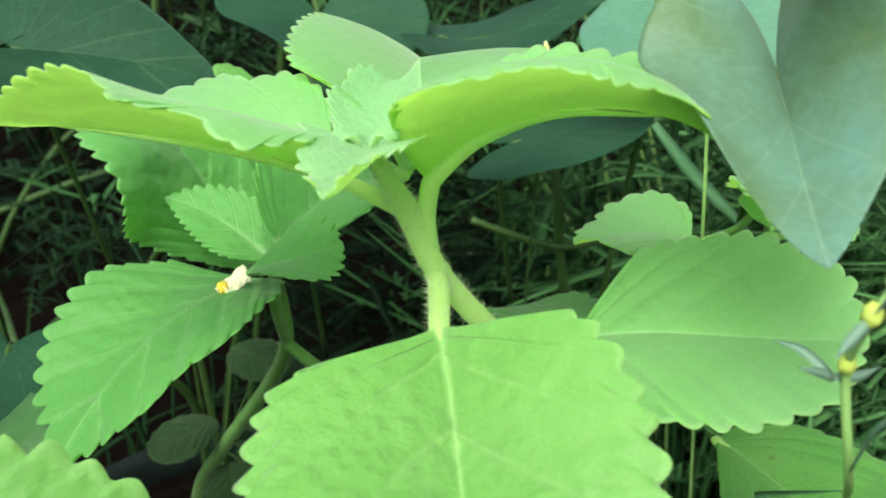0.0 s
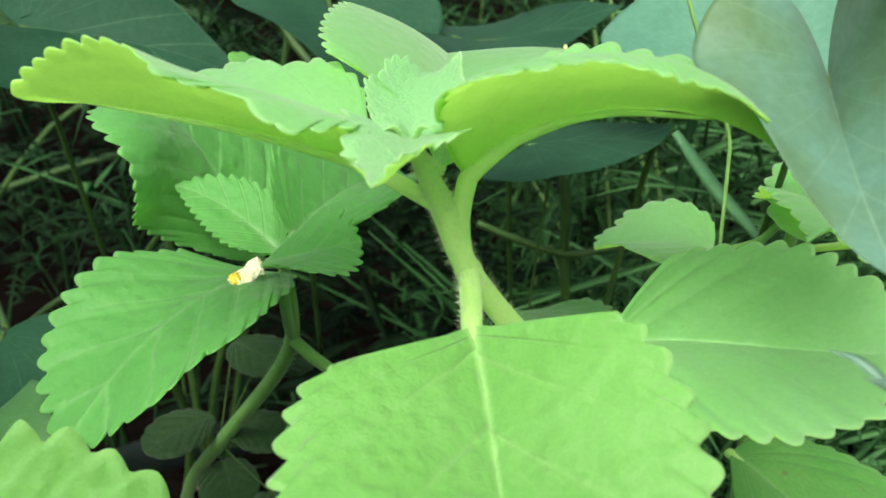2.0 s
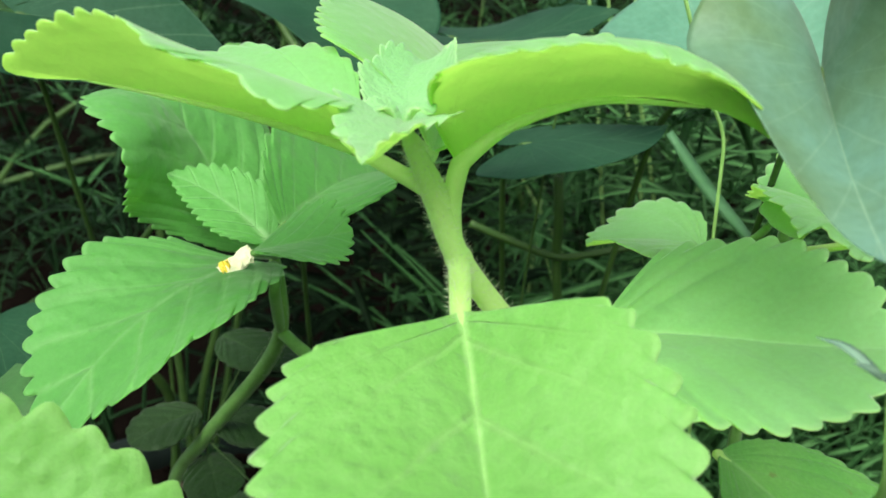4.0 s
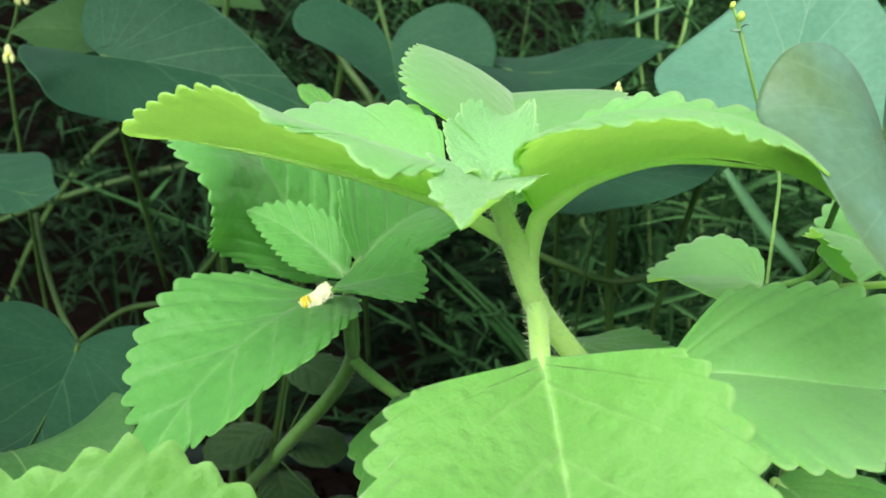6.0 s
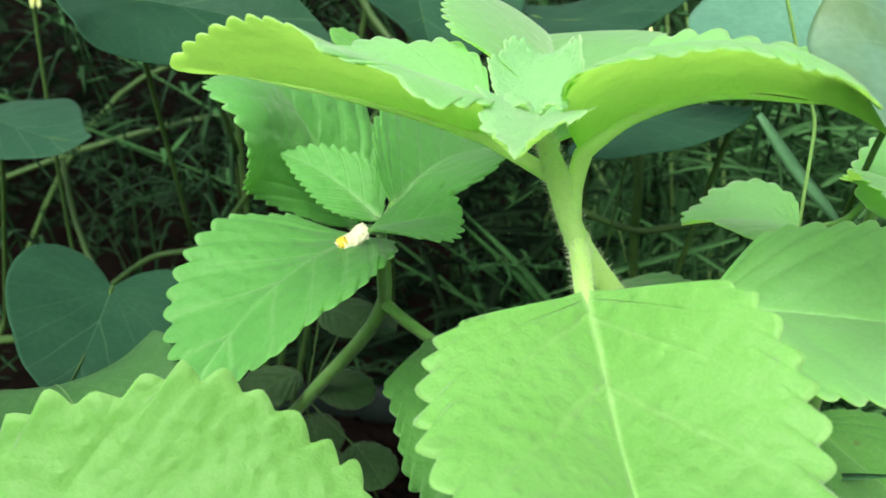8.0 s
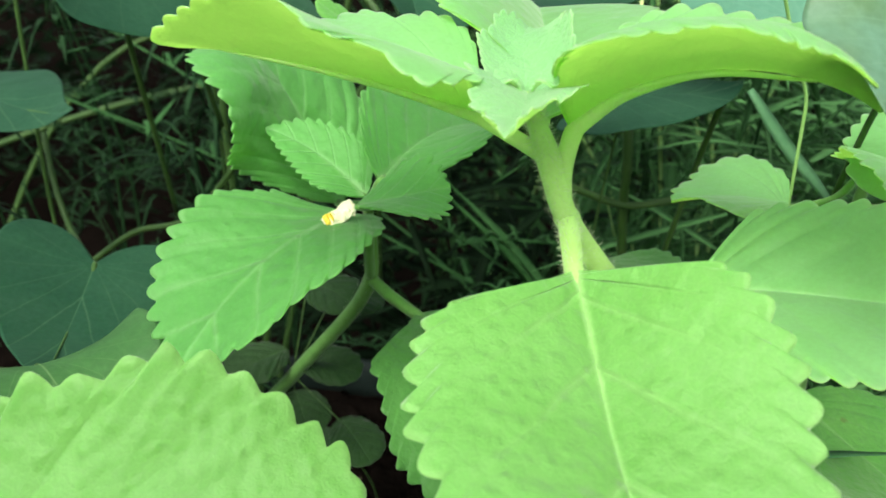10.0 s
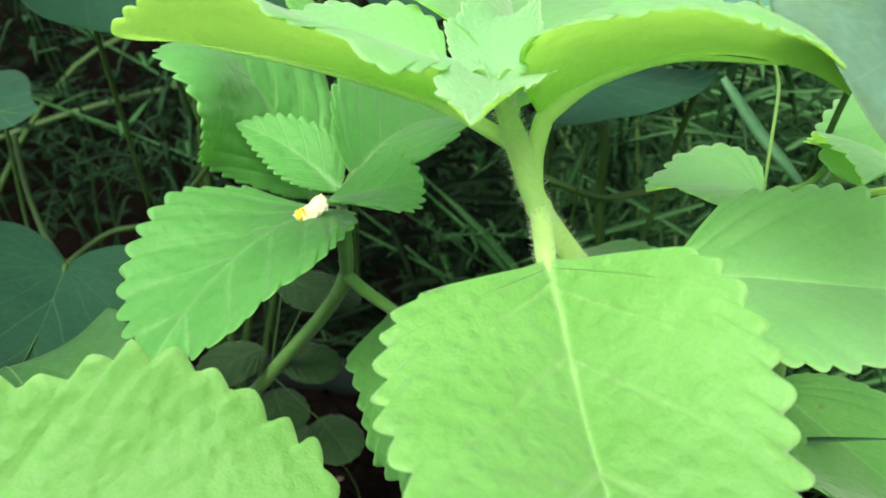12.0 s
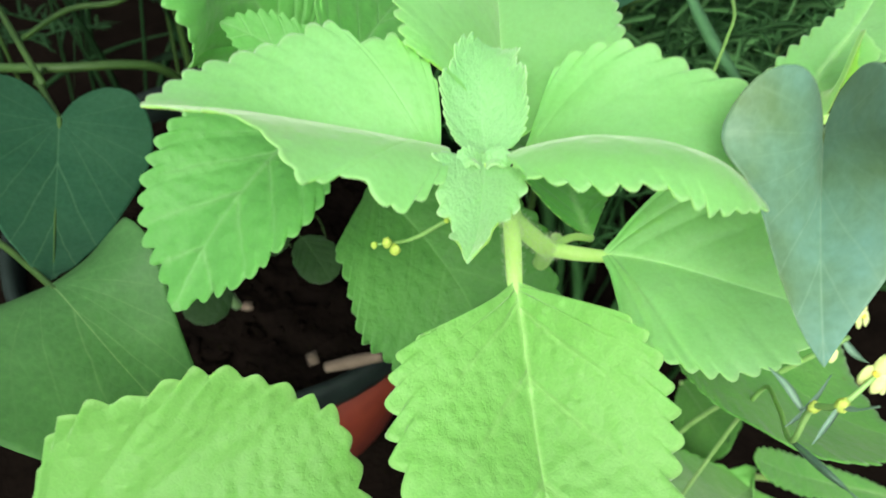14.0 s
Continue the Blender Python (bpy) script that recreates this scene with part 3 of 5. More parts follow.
CB = Blade(((-0.0034, 0.1688, 0.315), (-0.0034, 0.1791, 0.3145), (-0.0055, 0.1862, 0.3239), (-0.0024, 0.1965, 0.3226)), (0, -1, 0.4), (-0.1318, -0.3407), (0.01, 0.013), (0.4142, 0.6747, 0.7746, 0.8995, 0.9365, 0.9896, 0.7115, 0.71, 0.5041), (0.1042, 0.1049), (0.7917, 1.02), (0.3039, 0.3362, 0.0652, 0.073))
CF = Blade(((-0.0039, 0.1649, 0.3158), (-0.0054, 0.1556, 0.3164), (-0.0055, 0.1474, 0.3134), (-0.0092, 0.1395, 0.3147)), (0, -0.4, 1), (0.1803, 0.4193), (0.0105, 0.012), (0.6933, 1.01, 0.9939, 0.9112, 0.8311, 0.7804, 0.4758, 0.4846, 0.1683), (0.5194, 0.4692), (-0.2588, -0.0984), (0.35, 0.2994, 0.2047, -0.4888))
PL = Blade(((-0.0409, 0.2408, 0.2625), (-0.0516, 0.2171, 0.2745), (-0.071, 0.1968, 0.2628), (-0.0807, 0.1793, 0.2431)), (0, -0.3, 1), (0.2212, -0.0381), (0.0234, 0.0283), (0.2716, 0.3742, 0.6669, 0.837, 1.009, 0.9889, 0.8371, 0.5543, 0.1857), (-0.0908, -0.1463), (0.2985, 1.009), (-0.2719, -0.0322, 1.354, -0.3058))
O2 = Blade(((-0.0535, 0.2657, 0.2577), (-0.0685, 0.2817, 0.2839), (-0.0736, 0.2625, 0.3105), (-0.0904, 0.2696, 0.3037)), (0.3, -0.6, 1), (0.2708, 0.406), (0.0371, 0.0335), (0.6066, 0.4707), (0.1593, 0.116), (-0.4803, -0.1845))
P2b = Blade(((-0.0374, 0.2339, 0.2755), (-0.0309, 0.2515, 0.2809), (-0.0223, 0.2715, 0.2825), (-0.01, 0.2888, 0.2771)), (0, -0.6, 1), (0.1069, -0.4648), (0.0247, 0.0248), (0.5861, 0.6591), (0.422, 0.3953), (0.3202, 0.4821))
P2c = Blade(((-0.0428, 0.2446, 0.2674), (-0.0517, 0.2503, 0.2743), (-0.0598, 0.2539, 0.2798), (-0.0727, 0.2548, 0.2836)), (0.3, -1, 0.8), (0.1825, 0.0569), (0.0109, 0.0117), (0.6623, 0.8256), (0.2163, 0.1707), (-0.0514, 0.0618))
P2d = Blade(((-0.0417, 0.2172, 0.2744), (-0.0334, 0.2179, 0.2755), (-0.0258, 0.2199, 0.2776), (-0.0183, 0.2214, 0.2782)), (-0.2, -0.8, 1), (-0.3568, 0.5726), (0.0142, 0.0142), (0.7943, 0.4038), (0.1015, 0.1907), (-0.0486, 0.0432))
R2 = Blade(((0.0327, 0.1791, 0.2701), (0.0474, 0.1737, 0.2765), (0.0651, 0.1634, 0.2752), (0.0815, 0.1543, 0.2804)), (0, -0.3, 1), (0.1049, 0.262), (0.0252, 0.0285), (0.1582, 0.2536, 0.7073, 0.9208, 0.9447, 0.9522, 0.8884, 0.6792, 0.5392), (0.2619, 0.2395), (0.0307, -0.0883), (-0.0206, -0.0629, -0.0344, -0.05))
DL = Blade(((-0.0272, 0.2421, 0.2316), (-0.0112, 0.2206, 0.2303), (0.0075, 0.202, 0.2224), (0.0135, 0.1804, 0.2068)), (0, -0.2, 1), (0.3073, 0.6125), (0.0339, 0.037), (0.168, 0.2995, 0.7134, 0.8482, 0.9395, 0.9907, 0.8759, 0.7664, 0.4257), (0.2316, 0.2325), (-0.1313, 0.2801), (-0.0055, -0.1024, 0.0178, -0.0655))
BM = Blade(((0.035, 0.1954, 0.2583), (0.0288, 0.2176, 0.2561), (0.0369, 0.2375, 0.2517), (0.0355, 0.2545, 0.2479)), (0, -0.5, 1), (-0.0038, -0.4553), (0.0187, 0.0162), (0.8558, 0.4586), (0.0015, 0.0025), (0.1008, -0.1854))
SR = Blade(((0.0667, 0.2191, 0.2767), (0.0586, 0.2244, 0.2778), (0.0492, 0.2259, 0.277), (0.0393, 0.2267, 0.2745)), (0, -0.5, 1), (0.4046, 0.3665), (0.0239, 0.0212), (0.2981, 0.6011, 0.7471, 0.9373, 1.005, 0.925, 0.8271, 0.523, 0.4311), (0.2778, 0.0744), (-0.1267, 0.2292), (0.0786, -0.0531, 0.0479, 0.0194))
RG = Blade(((0.0958, 0.2028, 0.2869), (0.0886, 0.2026, 0.292), (0.0807, 0.2055, 0.2946), (0.0718, 0.2072, 0.2958)), (0, -0.5, 1), (0.6535, 0.002), (0.0305, 0.0283), (0.2936, 0.5486, 0.7753, 1.011, 0.9022, 0.7929, 0.9509, 0.5637, 0.4844), (-0.0033, -0.3473), (-0.5106, 0.7753), (-0.1016, -0.1009, -0.0235, -0.0379))
NL = Blade(((-0.1076, 0.1033, 0.2354), (-0.0774, 0.1022, 0.2428), (-0.0479, 0.0964, 0.2407), (-0.0166, 0.1007, 0.2445)), (0, -0.1, 1), (-0.2503, -0.8252), (0.0536, 0.045), (0.3046, 0.6563, 0.8397, 0.8822, 0.9941, 0.9672, 0.8946, 0.7536, 0.3014), (-0.0328, 0.1), (1.756, 0), (-0.1173, 0, -0.0215, 0))
RE = Blade(((0.0883, 0.2006, 0.3), (0.0801, 0.2221, 0.2915), (0.1252, 0.2354, 0.3099), (0.1182, 0.2668, 0.3144)), (-0.5, -0.6, 1), (-0.1036, 0.6187), (0.0175, 0.0236), (0, 0.9097), (0.0484, 0.1697), (0.355, 0.022))
hR = Blade(((0.0662, 0.1671, 0.326), (0.0666, 0.1537, 0.312), (0.0616, 0.1361, 0.3111), (0.059, 0.1208, 0.3072)), (0, -1, 0.6), (0.3347, 0.4414), (0.0265, 0.0256), (), (0.5642, 0.4894), (0.2352, 0.5948), (-1.502, -1.171, -0.3061, 3.915))
hL = Blade(((-0.1328, 0.2656, 0.2344), (-0.1296, 0.2439, 0.2294), (-0.1242, 0.2042, 0.2247), (-0.1173, 0.195, 0.2371)), (0, -0.7, 1), (-0.3811, -0.0923), (0.0299, 0.0298), (0.75, 0.6), (0.0454, 0.1154), (-0.0921, 0.195))
hX = Blade(((-0.1167, 0.1898, 0.2406), (-0.1062, 0.1764, 0.2569), (-0.0827, 0.1541, 0.2147), (-0.0484, 0.1464, 0.176)), (0, -0.3, 1), (-0.4296, -0.2273), (0.0277, 0.0489), (), (0.0238, 0.0328), (0.6792, 0.1886), (0.1173, 0.0131, -0.0129, 0.0085), 0.3)
hB = Blade(((-0.1296, 0.3015, 0.3221), (-0.1123, 0.3025, 0.3204), (-0.0743, 0.2965, 0.3158), (-0.059, 0.2911, 0.3065)), (0, -0.7, 1), (0.0715, 0.7429), (0.0312, 0.0515), (0.75, 0.6), (0.3955, 0.3829), (0.6328, -0.1513))
hC = Blade(((-0.04, 0.3636, 0.3213), (-0.0355, 0.3455, 0.3036), (-0.032, 0.332, 0.3065), (-0.0314, 0.315, 0.2956)), (0, -0.7, 1), (-0.4545, -0.3631), (0.0408, 0.0405), (0.75, 0.6), (0.2453, 0.3288), (0.0993, -0.2055))
hD = Blade(((0.0054, 0.3605, 0.3126), (0.0283, 0.362, 0.3072), (0.047, 0.3501, 0.3203), (0.067, 0.3493, 0.3245)), (0, -0.9, 1), (-0.3978, 0.4415), (0.0399, 0.0424), (0.75, 0.6), (0.0121, 0.0843), (-0.2781, -0.0376))
hE = Blade(((0.0819, 0.2713, 0.3134), (0.0927, 0.287, 0.3248), (0.0976, 0.3026, 0.3504), (0.1094, 0.3168, 0.3615)), (0, -1, 0.5), (-0.4018, -0.1374), (0.0374, 0.0369), (0.75, 0.6), (0.0544, 0.1282), (-0.0729, -0.0467))
hF = Blade(((0.0283, 0.2924, 0.2862), (0.0468, 0.2888, 0.291), (0.0613, 0.2836, 0.2873), (0.0724, 0.2874, 0.2943)), (0, -0.7, 1), (-0.4166, 0.1263), (0.0315, 0.0322), (0.75, 0.6), (-0.0398, 0.0367), (-0.2401, -0.0059))
hG = Blade(((-0.2006, 0.3318, 0.2742), (-0.1824, 0.322, 0.2724), (-0.1636, 0.3108, 0.2678), (-0.1495, 0.3031, 0.2756)), (0, -0.7, 1), (-0.1792, 0.4546), (0.0279, 0.028), (0.75, 0.6), (0.0504, 0.0833), (-0.1643, 0.0794))
RB = Blade(((0.0737, 0.2106, 0.2259), (0.0968, 0.1999, 0.2105), (0.0999, 0.1653, 0.2105), (0.1352, 0.1577, 0.2095)), (0, -0.3, 1), (-0.3604, -0.6574), (0.042, 0.0429), (0.7607, 0.6621), (0.0342, 0.1246), (-0.0888, 0.2695))
RC = Blade(((0.1177, 0.2461, 0.0981), (0.1201, 0.2301, 0.1069), (0.1194, 0.2133, 0.114), (0.1204, 0.1986, 0.1227)), (0, -0.2, 1), (0.7942, 0.2482), (0.0206, 0.0196), (0.8033, 0.5177), (0.1602, -0.0384), (-0.0644, -0.2322))
RD = Blade(((0.1289, 0.2133, 0.0157), (0.1333, 0.208, 0.0561), (0.1229, 0.187, 0.0908), (0.1233, 0.1797, 0.1302)), (0, -0.2, 1), (0.0825, -0.0318), (0.0452, 0.0446), (0.6739, 0.6314), (0.1706, 0.15), (0.0135, 0))
RF = Blade(((0.223, 0.1939, 0.0771), (0.1854, 0.1943, 0.0985), (0.1475, 0.1864, 0.1177), (0.1201, 0.1849, 0.1433)), (0, -0.2, 1), (0.093, -0.2566), (0.009, 0.009), (0.8552, 0.3826), (0.1159, 0.0926), (-0.036, -0.0611))
hH = Blade(((-0.1317, 0.3284, 0.3274), (-0.1467, 0.3275, 0.3268), (-0.163, 0.3263, 0.3317), (-0.1719, 0.3266, 0.3267)), (0, -0.7, 1), (-0.0051, -0.6847), (0.0249, 0.0241), (0.75, 0.6), (0.1328, 0.1338), (0.0204, -0.2156))
hS = Blade(((-0.0469, 0.2854, 0.3062), (-0.0521, 0.285, 0.3092), (-0.057, 0.2847, 0.3123), (-0.0617, 0.2846, 0.3159)), (0, -0.6, 1), (0.2215, -0.0876), (0.006, 0.0059), (0.7738, 0.5815), (0.104, 0.0486), (-0.0591, -0.1078))


def petiole(name, pts, r, leaf_ob, mat=None):
    return tube(name, pts, r, mat or STEM, leaf_ob, sides=10)


def mint_leaf(b, parent, base_from, old=False, tone=None, r=(0.0016, 0.0013), seed=0, small=False, label="", stalk=None, rib_from=0, **kw):
    """A toothed mint leaf with its stalk, which runs on as a raised rib under the blade."""
    top, bottom = (MINT_OLD, MINT_OLD) if old else tone or (MINT_TOP, MINT_UNDER)
    if small:
        kw = {"tooth": 0.0028, "depth": 0.0009, "veins": 5, "bulge": 0.0003, "thick": 0.0007, "wave": 0.0003, **kw}
    ob = make_leaf("leaf", b, "mint", top, bottom, parent, label, seed=seed, **kw)
    p, n = b.place(np.array([0.0, 0.06, 0.25, 0.5, 0.8]), np.zeros(5))
    rib = [p[i] - n[i] * (r[1] * (0.45, 0.62, 0.6, 0.4, 0.15)[i]) for i in range(5)]
    if kw.get("cup"):
        rib = rib[:1]
    rib = rib[rib_from:]
    pts = [np.array(q) for q in base_from] + rib
    k = len(base_from)
    petiole("petiole", pts, [r[0]] * k + [r[1], r[1] * 0.8, r[1] * 0.55, r[1] * 0.4, r[1] * 0.15][rib_from:rib_from + len(rib)], ob, stalk)
    return ob


# ---- the main mint plant ----
CROWN, FORK, NODE, NODE_LOW = (-0.003, 0.167, 0.3125), (0.0015, 0.1735, 0.3010), (0.0062, 0.176, 0.288), (0.0190, 0.1815, 0.2695)
mint = root("mint_plant", (0.03, 0.24, GROUND), "bright green succulent mint plant with velvety scalloped leaves", "plant", "mint plants")
STEM_LINE = [CROWN, FORK, NODE, NODE_LOW, (0.0235, 0.190, 0.262), (0.0255, 0.205, 0.235), (0.028, 0.225, 0.15), (0.03, 0.24, GROUND)]
STEM_R = [0.0016, 0.0026, 0.0024, 0.0025, 0.0026, 0.0026, 0.003, 0.0035]
stem = tube("stem", STEM_LINE, STEM_R, STEM, mint, "pale green hairy stem", sides=14, square=0.05)
hairs("stem_hair", STEM_LINE[:5], STEM_R[:5], 1500, 0.0015, stem, 3)
V, F = tube_data([(0.0064, 0.1755, 0.2893), (0.0062, 0.176, 0.288), (0.0066, 0.1764, 0.2868)], [0.0024, 0.00285, 0.0024], 14, 4)
under(mesh_object("node_ring", V, F, [STEM]), stem)
front = mint_leaf(FL, mint, tone=(MINT_FULL, MINT_UNDER), base_from=[NODE, (0.0064, 0.1700, 0.2858)], r=(0.0021, 0.0019), seed=1, label="broad bright green leaf hanging towards the viewer", depth=0.0034, tooth=0.0065, first=0.268, first_r=0.257, blunt=0.52, veins=7, bulge=0.0006, flare=0.0005, ruffle=0.0005, lean=0.18)
hairs("petiole_hair", [NODE, (0.0064, 0.170, 0.2858), FL.p[0]], [0.0021, 0.002, 0.0019], 320, 0.0013, front, 4)
mint_leaf(LT, mint, [FORK, (-0.005, 0.1735, 0.3050)], seed=2, label="long leaf with its edge rolled upwards", depth=0.0019, tooth=0.0053, first=0.10, blunt=0.22, bulge=0.0003, ruffle=0.0002, ruffle_r=0.0004, lean=0.12)
mint_leaf(RT, mint, [(0.0052, 0.1758, 0.2900), (0.0046, 0.1747, 0.2990)], seed=3, bulge=0.0003, first_r=0.2, r=(0.0019, 0.0019), label="long leaf with its edge rolled upwards", depth=0.0020, tooth=0.0052, first=0.10, blunt=0.35, ruffle=0.0004, ruffle_r=0.0002, lean=0.12)
mint_leaf(BK, mint, [CROWN], seed=4, depth=0.0018, tooth=0.0046, blunt=0.3, first=0.22, lean=0.1, bulge=0.0003, ruffle=0.0001, wave=0.0004)
mint_leaf(CB, mint, [CROWN], seed=5, small=True, r=(0.0012, 0.0008), label="small upright cupped young leaf", tone=(MINT_YOUNG, MINT_YOUNG), cup=0.0010, depth=0.0013, tooth=0.0028, blunt=0.5)
mint_leaf(CF, mint, [FORK, CROWN], seed=6, r=(0.0014, 0.0009), label="small young leaf with a few large teeth", tone=(MINT_YOUNG, MINT_UNDER), tooth=0.0046, depth=0.0026, blunt=0.6, ruffle=0.0010, wave=0.0010, veins=4, bulge=0.0006, first=0.30)
for sx, k in ((-1, 0), (1, 1)):
    bud = Blade(((-0.0045 + sx * 0.0004, 0.1655, 0.3145), (-0.0045 + sx * 0.002, 0.1650, 0.3185), (-0.0045 + sx * 0.0038, 0.1640, 0.3195), (-0.0045 + sx * 0.0052, 0.1630, 0.3175)), (0, -0.3, 1), (0, 0), (0.0026, 0.0026), (0.4, 0.4), (0.3, 0.3), (0.2, 0.2))
    make_leaf("bud_leaf", bud, "mint", MINT_YOUNG, MINT_YOUNG, mint, "tiny furled leaf of the bud", tooth=0.0012, depth=0.0004, veins=3, bulge=0.0001, wave=0.0001, thick=0.0008, inner=5, seed=70 + k)
mint_leaf(R2, mint, tone=(MINT_TOP, MINT_UNDER), base_from=[NODE_LOW, (0.0255, 0.1805, 0.2690)], seed=7, label="broad flat leaf on a lower node", r=(0.002, 0.0017), depth=0.0022, tooth=0.0052, first=0.24, blunt=0.4, bulge=0.0012, lean=0.2)
mint_leaf(BM, mint, [NODE_LOW, (0.028, 0.190, 0.2645)], seed=8, tone=(MINT_SHADE, MINT_UNDER), r=(0.0011, 0.001), depth=0.0014, tooth=0.0046)
keep_place(mint)

# ---- the second mint plant, with the fallen petal ----
mint_b = root("mint_plant", (-0.085, 0.32, 0.05), "mint plant with toothed leaves growing in the pot, shade painted darker green", "plant", "mint plants")
P2TOP, P2N = (-0.0422, 0.2452, 0.264), (-0.0426, 0.253, 0.238)
P2_LINE = [P2TOP, (-0.0418, 0.250, 0.252), P2N, (-0.050, 0.260, 0.222), (-0.0717, 0.271, 0.192), (-0.088, 0.285, 0.165), (-0.1, 0.30, 0.11), (-0.095, 0.32, 0.048)]
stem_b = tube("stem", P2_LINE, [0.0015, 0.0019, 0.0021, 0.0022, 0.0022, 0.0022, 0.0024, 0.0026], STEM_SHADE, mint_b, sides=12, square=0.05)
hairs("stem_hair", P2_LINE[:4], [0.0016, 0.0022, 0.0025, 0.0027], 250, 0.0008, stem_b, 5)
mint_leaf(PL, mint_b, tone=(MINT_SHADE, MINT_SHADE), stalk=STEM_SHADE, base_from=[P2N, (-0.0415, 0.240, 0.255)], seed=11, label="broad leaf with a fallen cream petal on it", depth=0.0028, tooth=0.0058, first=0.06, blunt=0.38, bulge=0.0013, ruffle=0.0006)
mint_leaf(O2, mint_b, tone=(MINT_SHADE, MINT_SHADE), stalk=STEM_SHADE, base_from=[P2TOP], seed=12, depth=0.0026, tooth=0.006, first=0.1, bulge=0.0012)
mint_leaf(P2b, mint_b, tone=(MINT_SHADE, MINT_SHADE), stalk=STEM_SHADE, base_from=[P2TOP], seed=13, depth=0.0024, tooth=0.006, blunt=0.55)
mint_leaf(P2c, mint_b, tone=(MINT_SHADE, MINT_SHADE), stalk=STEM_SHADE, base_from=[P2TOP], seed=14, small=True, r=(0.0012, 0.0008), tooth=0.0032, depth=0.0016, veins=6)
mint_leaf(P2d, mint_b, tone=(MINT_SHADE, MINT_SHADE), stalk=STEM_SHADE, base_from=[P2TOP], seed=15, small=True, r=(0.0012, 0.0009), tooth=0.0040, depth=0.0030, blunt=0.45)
mint_leaf(DL, mint_b, [P2N, (-0.036, 0.248, 0.2345)], seed=16, r=(0.0019, 0.0017), depth=0.0022, tooth=0.0060, tone=(MINT_SHADE_DARK, MINT_SHADE_DARK), stalk=STEM_SHADE, first=0.30, blunt=0.6, label="leaf under the brighter ones, its shade painted dark green")
keep_place(mint_b)

# ---- mint leaves of the neighbouring plants ----
mint_c = root("mint_plant", (-0.12, 0.07, GROUND), "mint plant with one broad quilted light green leaf", "plant", "mint plants")
tube("stem", [(-0.120, 0.098, 0.228), (-0.123, 0.090, 0.18), (-0.12, 0.07, GROUND)], [0.002, 0.0026, 0.003], STEM, mint_c)
mint_leaf(NL, mint_c, tone=(MINT_FULL, MINT_UNDER), base_from=[(-0.120, 0.098, 0.228)], seed=21, depth=0.0029, tooth=0.0072, bulge=0.0020, wave=0.0012, veins=7, first=0.06, blunt=0.68, ruffle=0.0003, lean=0.12, r=(0.0018, 0.0016))
keep_place(mint_c)
mint_d = root("mint_plant", (0.10, 0.27, GROUND), "mint plant half hidden behind grass, leaves arched", "plant", "mint plants")
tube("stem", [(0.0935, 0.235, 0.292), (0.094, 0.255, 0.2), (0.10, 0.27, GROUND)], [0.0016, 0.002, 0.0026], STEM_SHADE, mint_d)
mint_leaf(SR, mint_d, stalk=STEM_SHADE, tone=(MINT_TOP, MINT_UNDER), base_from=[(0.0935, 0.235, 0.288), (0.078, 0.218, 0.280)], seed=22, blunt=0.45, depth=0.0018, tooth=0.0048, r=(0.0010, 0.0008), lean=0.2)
mint_leaf(RG, mint_d, [(0.0945, 0.238, 0.270), (0.099, 0.212, 0.281)], seed=29, depth=0.0020, tooth=0.0050, first=0.12, blunt=0.5, lean=0.2, r=(0.0010, 0.0009))
mint_leaf(RE, mint_d, [(0.0935, 0.235, 0.286), (0.092, 0.215, 0.294)], seed=23, depth=0.0018, tooth=0.006)
keep_place(mint_d)

mint_e = root("mint_plant", (0.13, 0.24, GROUND), "low mint plant with yellowing, slightly spotted lower leaves", "plant", "mint plants")
tube("stem", [(0.105, 0.225, 0.205), (0.125, 0.235, 0.12), (0.13, 0.24, GROUND)], [0.002, 0.0026, 0.003], STEM, mint_e)
mint_leaf(RB, mint_e, [(0.105, 0.225, 0.205)], seed=24, old=True, depth=0.0014, tooth=0.006, label="yellow-green old leaf with a brown spot")
mint_leaf(RC, mint_e, [(0.124, 0.24, 0.10)], seed=25, old=True, depth=0.0014, tooth=0.006)
mint_leaf(RD, mint_e, [(0.13, 0.235, 0.0)], seed=26, old=True, depth=0.0014, tooth=0.006)
mint_leaf(RF, mint_e, [(0.15, 0.235, 0.03), (0.235, 0.2, 0.07)], seed=27, old=True, depth=0.0014, tooth=0.006)
keep_place(mint_e)

mint_f = root("mint_plant", (-0.06, 0.33, 0.05), "young mint shoots with small rounded leaves, shade painted dark", "plant", "mint plants")


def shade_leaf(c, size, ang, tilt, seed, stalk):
    """A small rounded leaf, its shade put into the colour, with a bent stalk down to the soil."""
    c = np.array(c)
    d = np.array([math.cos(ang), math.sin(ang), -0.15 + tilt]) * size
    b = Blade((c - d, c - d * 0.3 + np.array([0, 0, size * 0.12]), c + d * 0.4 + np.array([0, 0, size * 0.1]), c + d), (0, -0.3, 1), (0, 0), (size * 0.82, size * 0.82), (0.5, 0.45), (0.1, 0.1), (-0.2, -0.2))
    mint_leaf(b, mint_f, stalk, seed=seed, tone=(MINT_DEEP_SHADE, MINT_DEEP_SHADE), depth=0.0006, tooth=0.005, r=(0.0003, 0.0003), stalk=STEM_DARK)


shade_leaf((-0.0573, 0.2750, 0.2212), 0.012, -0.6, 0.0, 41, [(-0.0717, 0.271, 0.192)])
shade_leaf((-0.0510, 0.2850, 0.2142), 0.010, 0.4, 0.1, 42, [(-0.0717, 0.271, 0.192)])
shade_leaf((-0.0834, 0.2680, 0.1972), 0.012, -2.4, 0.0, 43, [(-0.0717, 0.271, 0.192)])
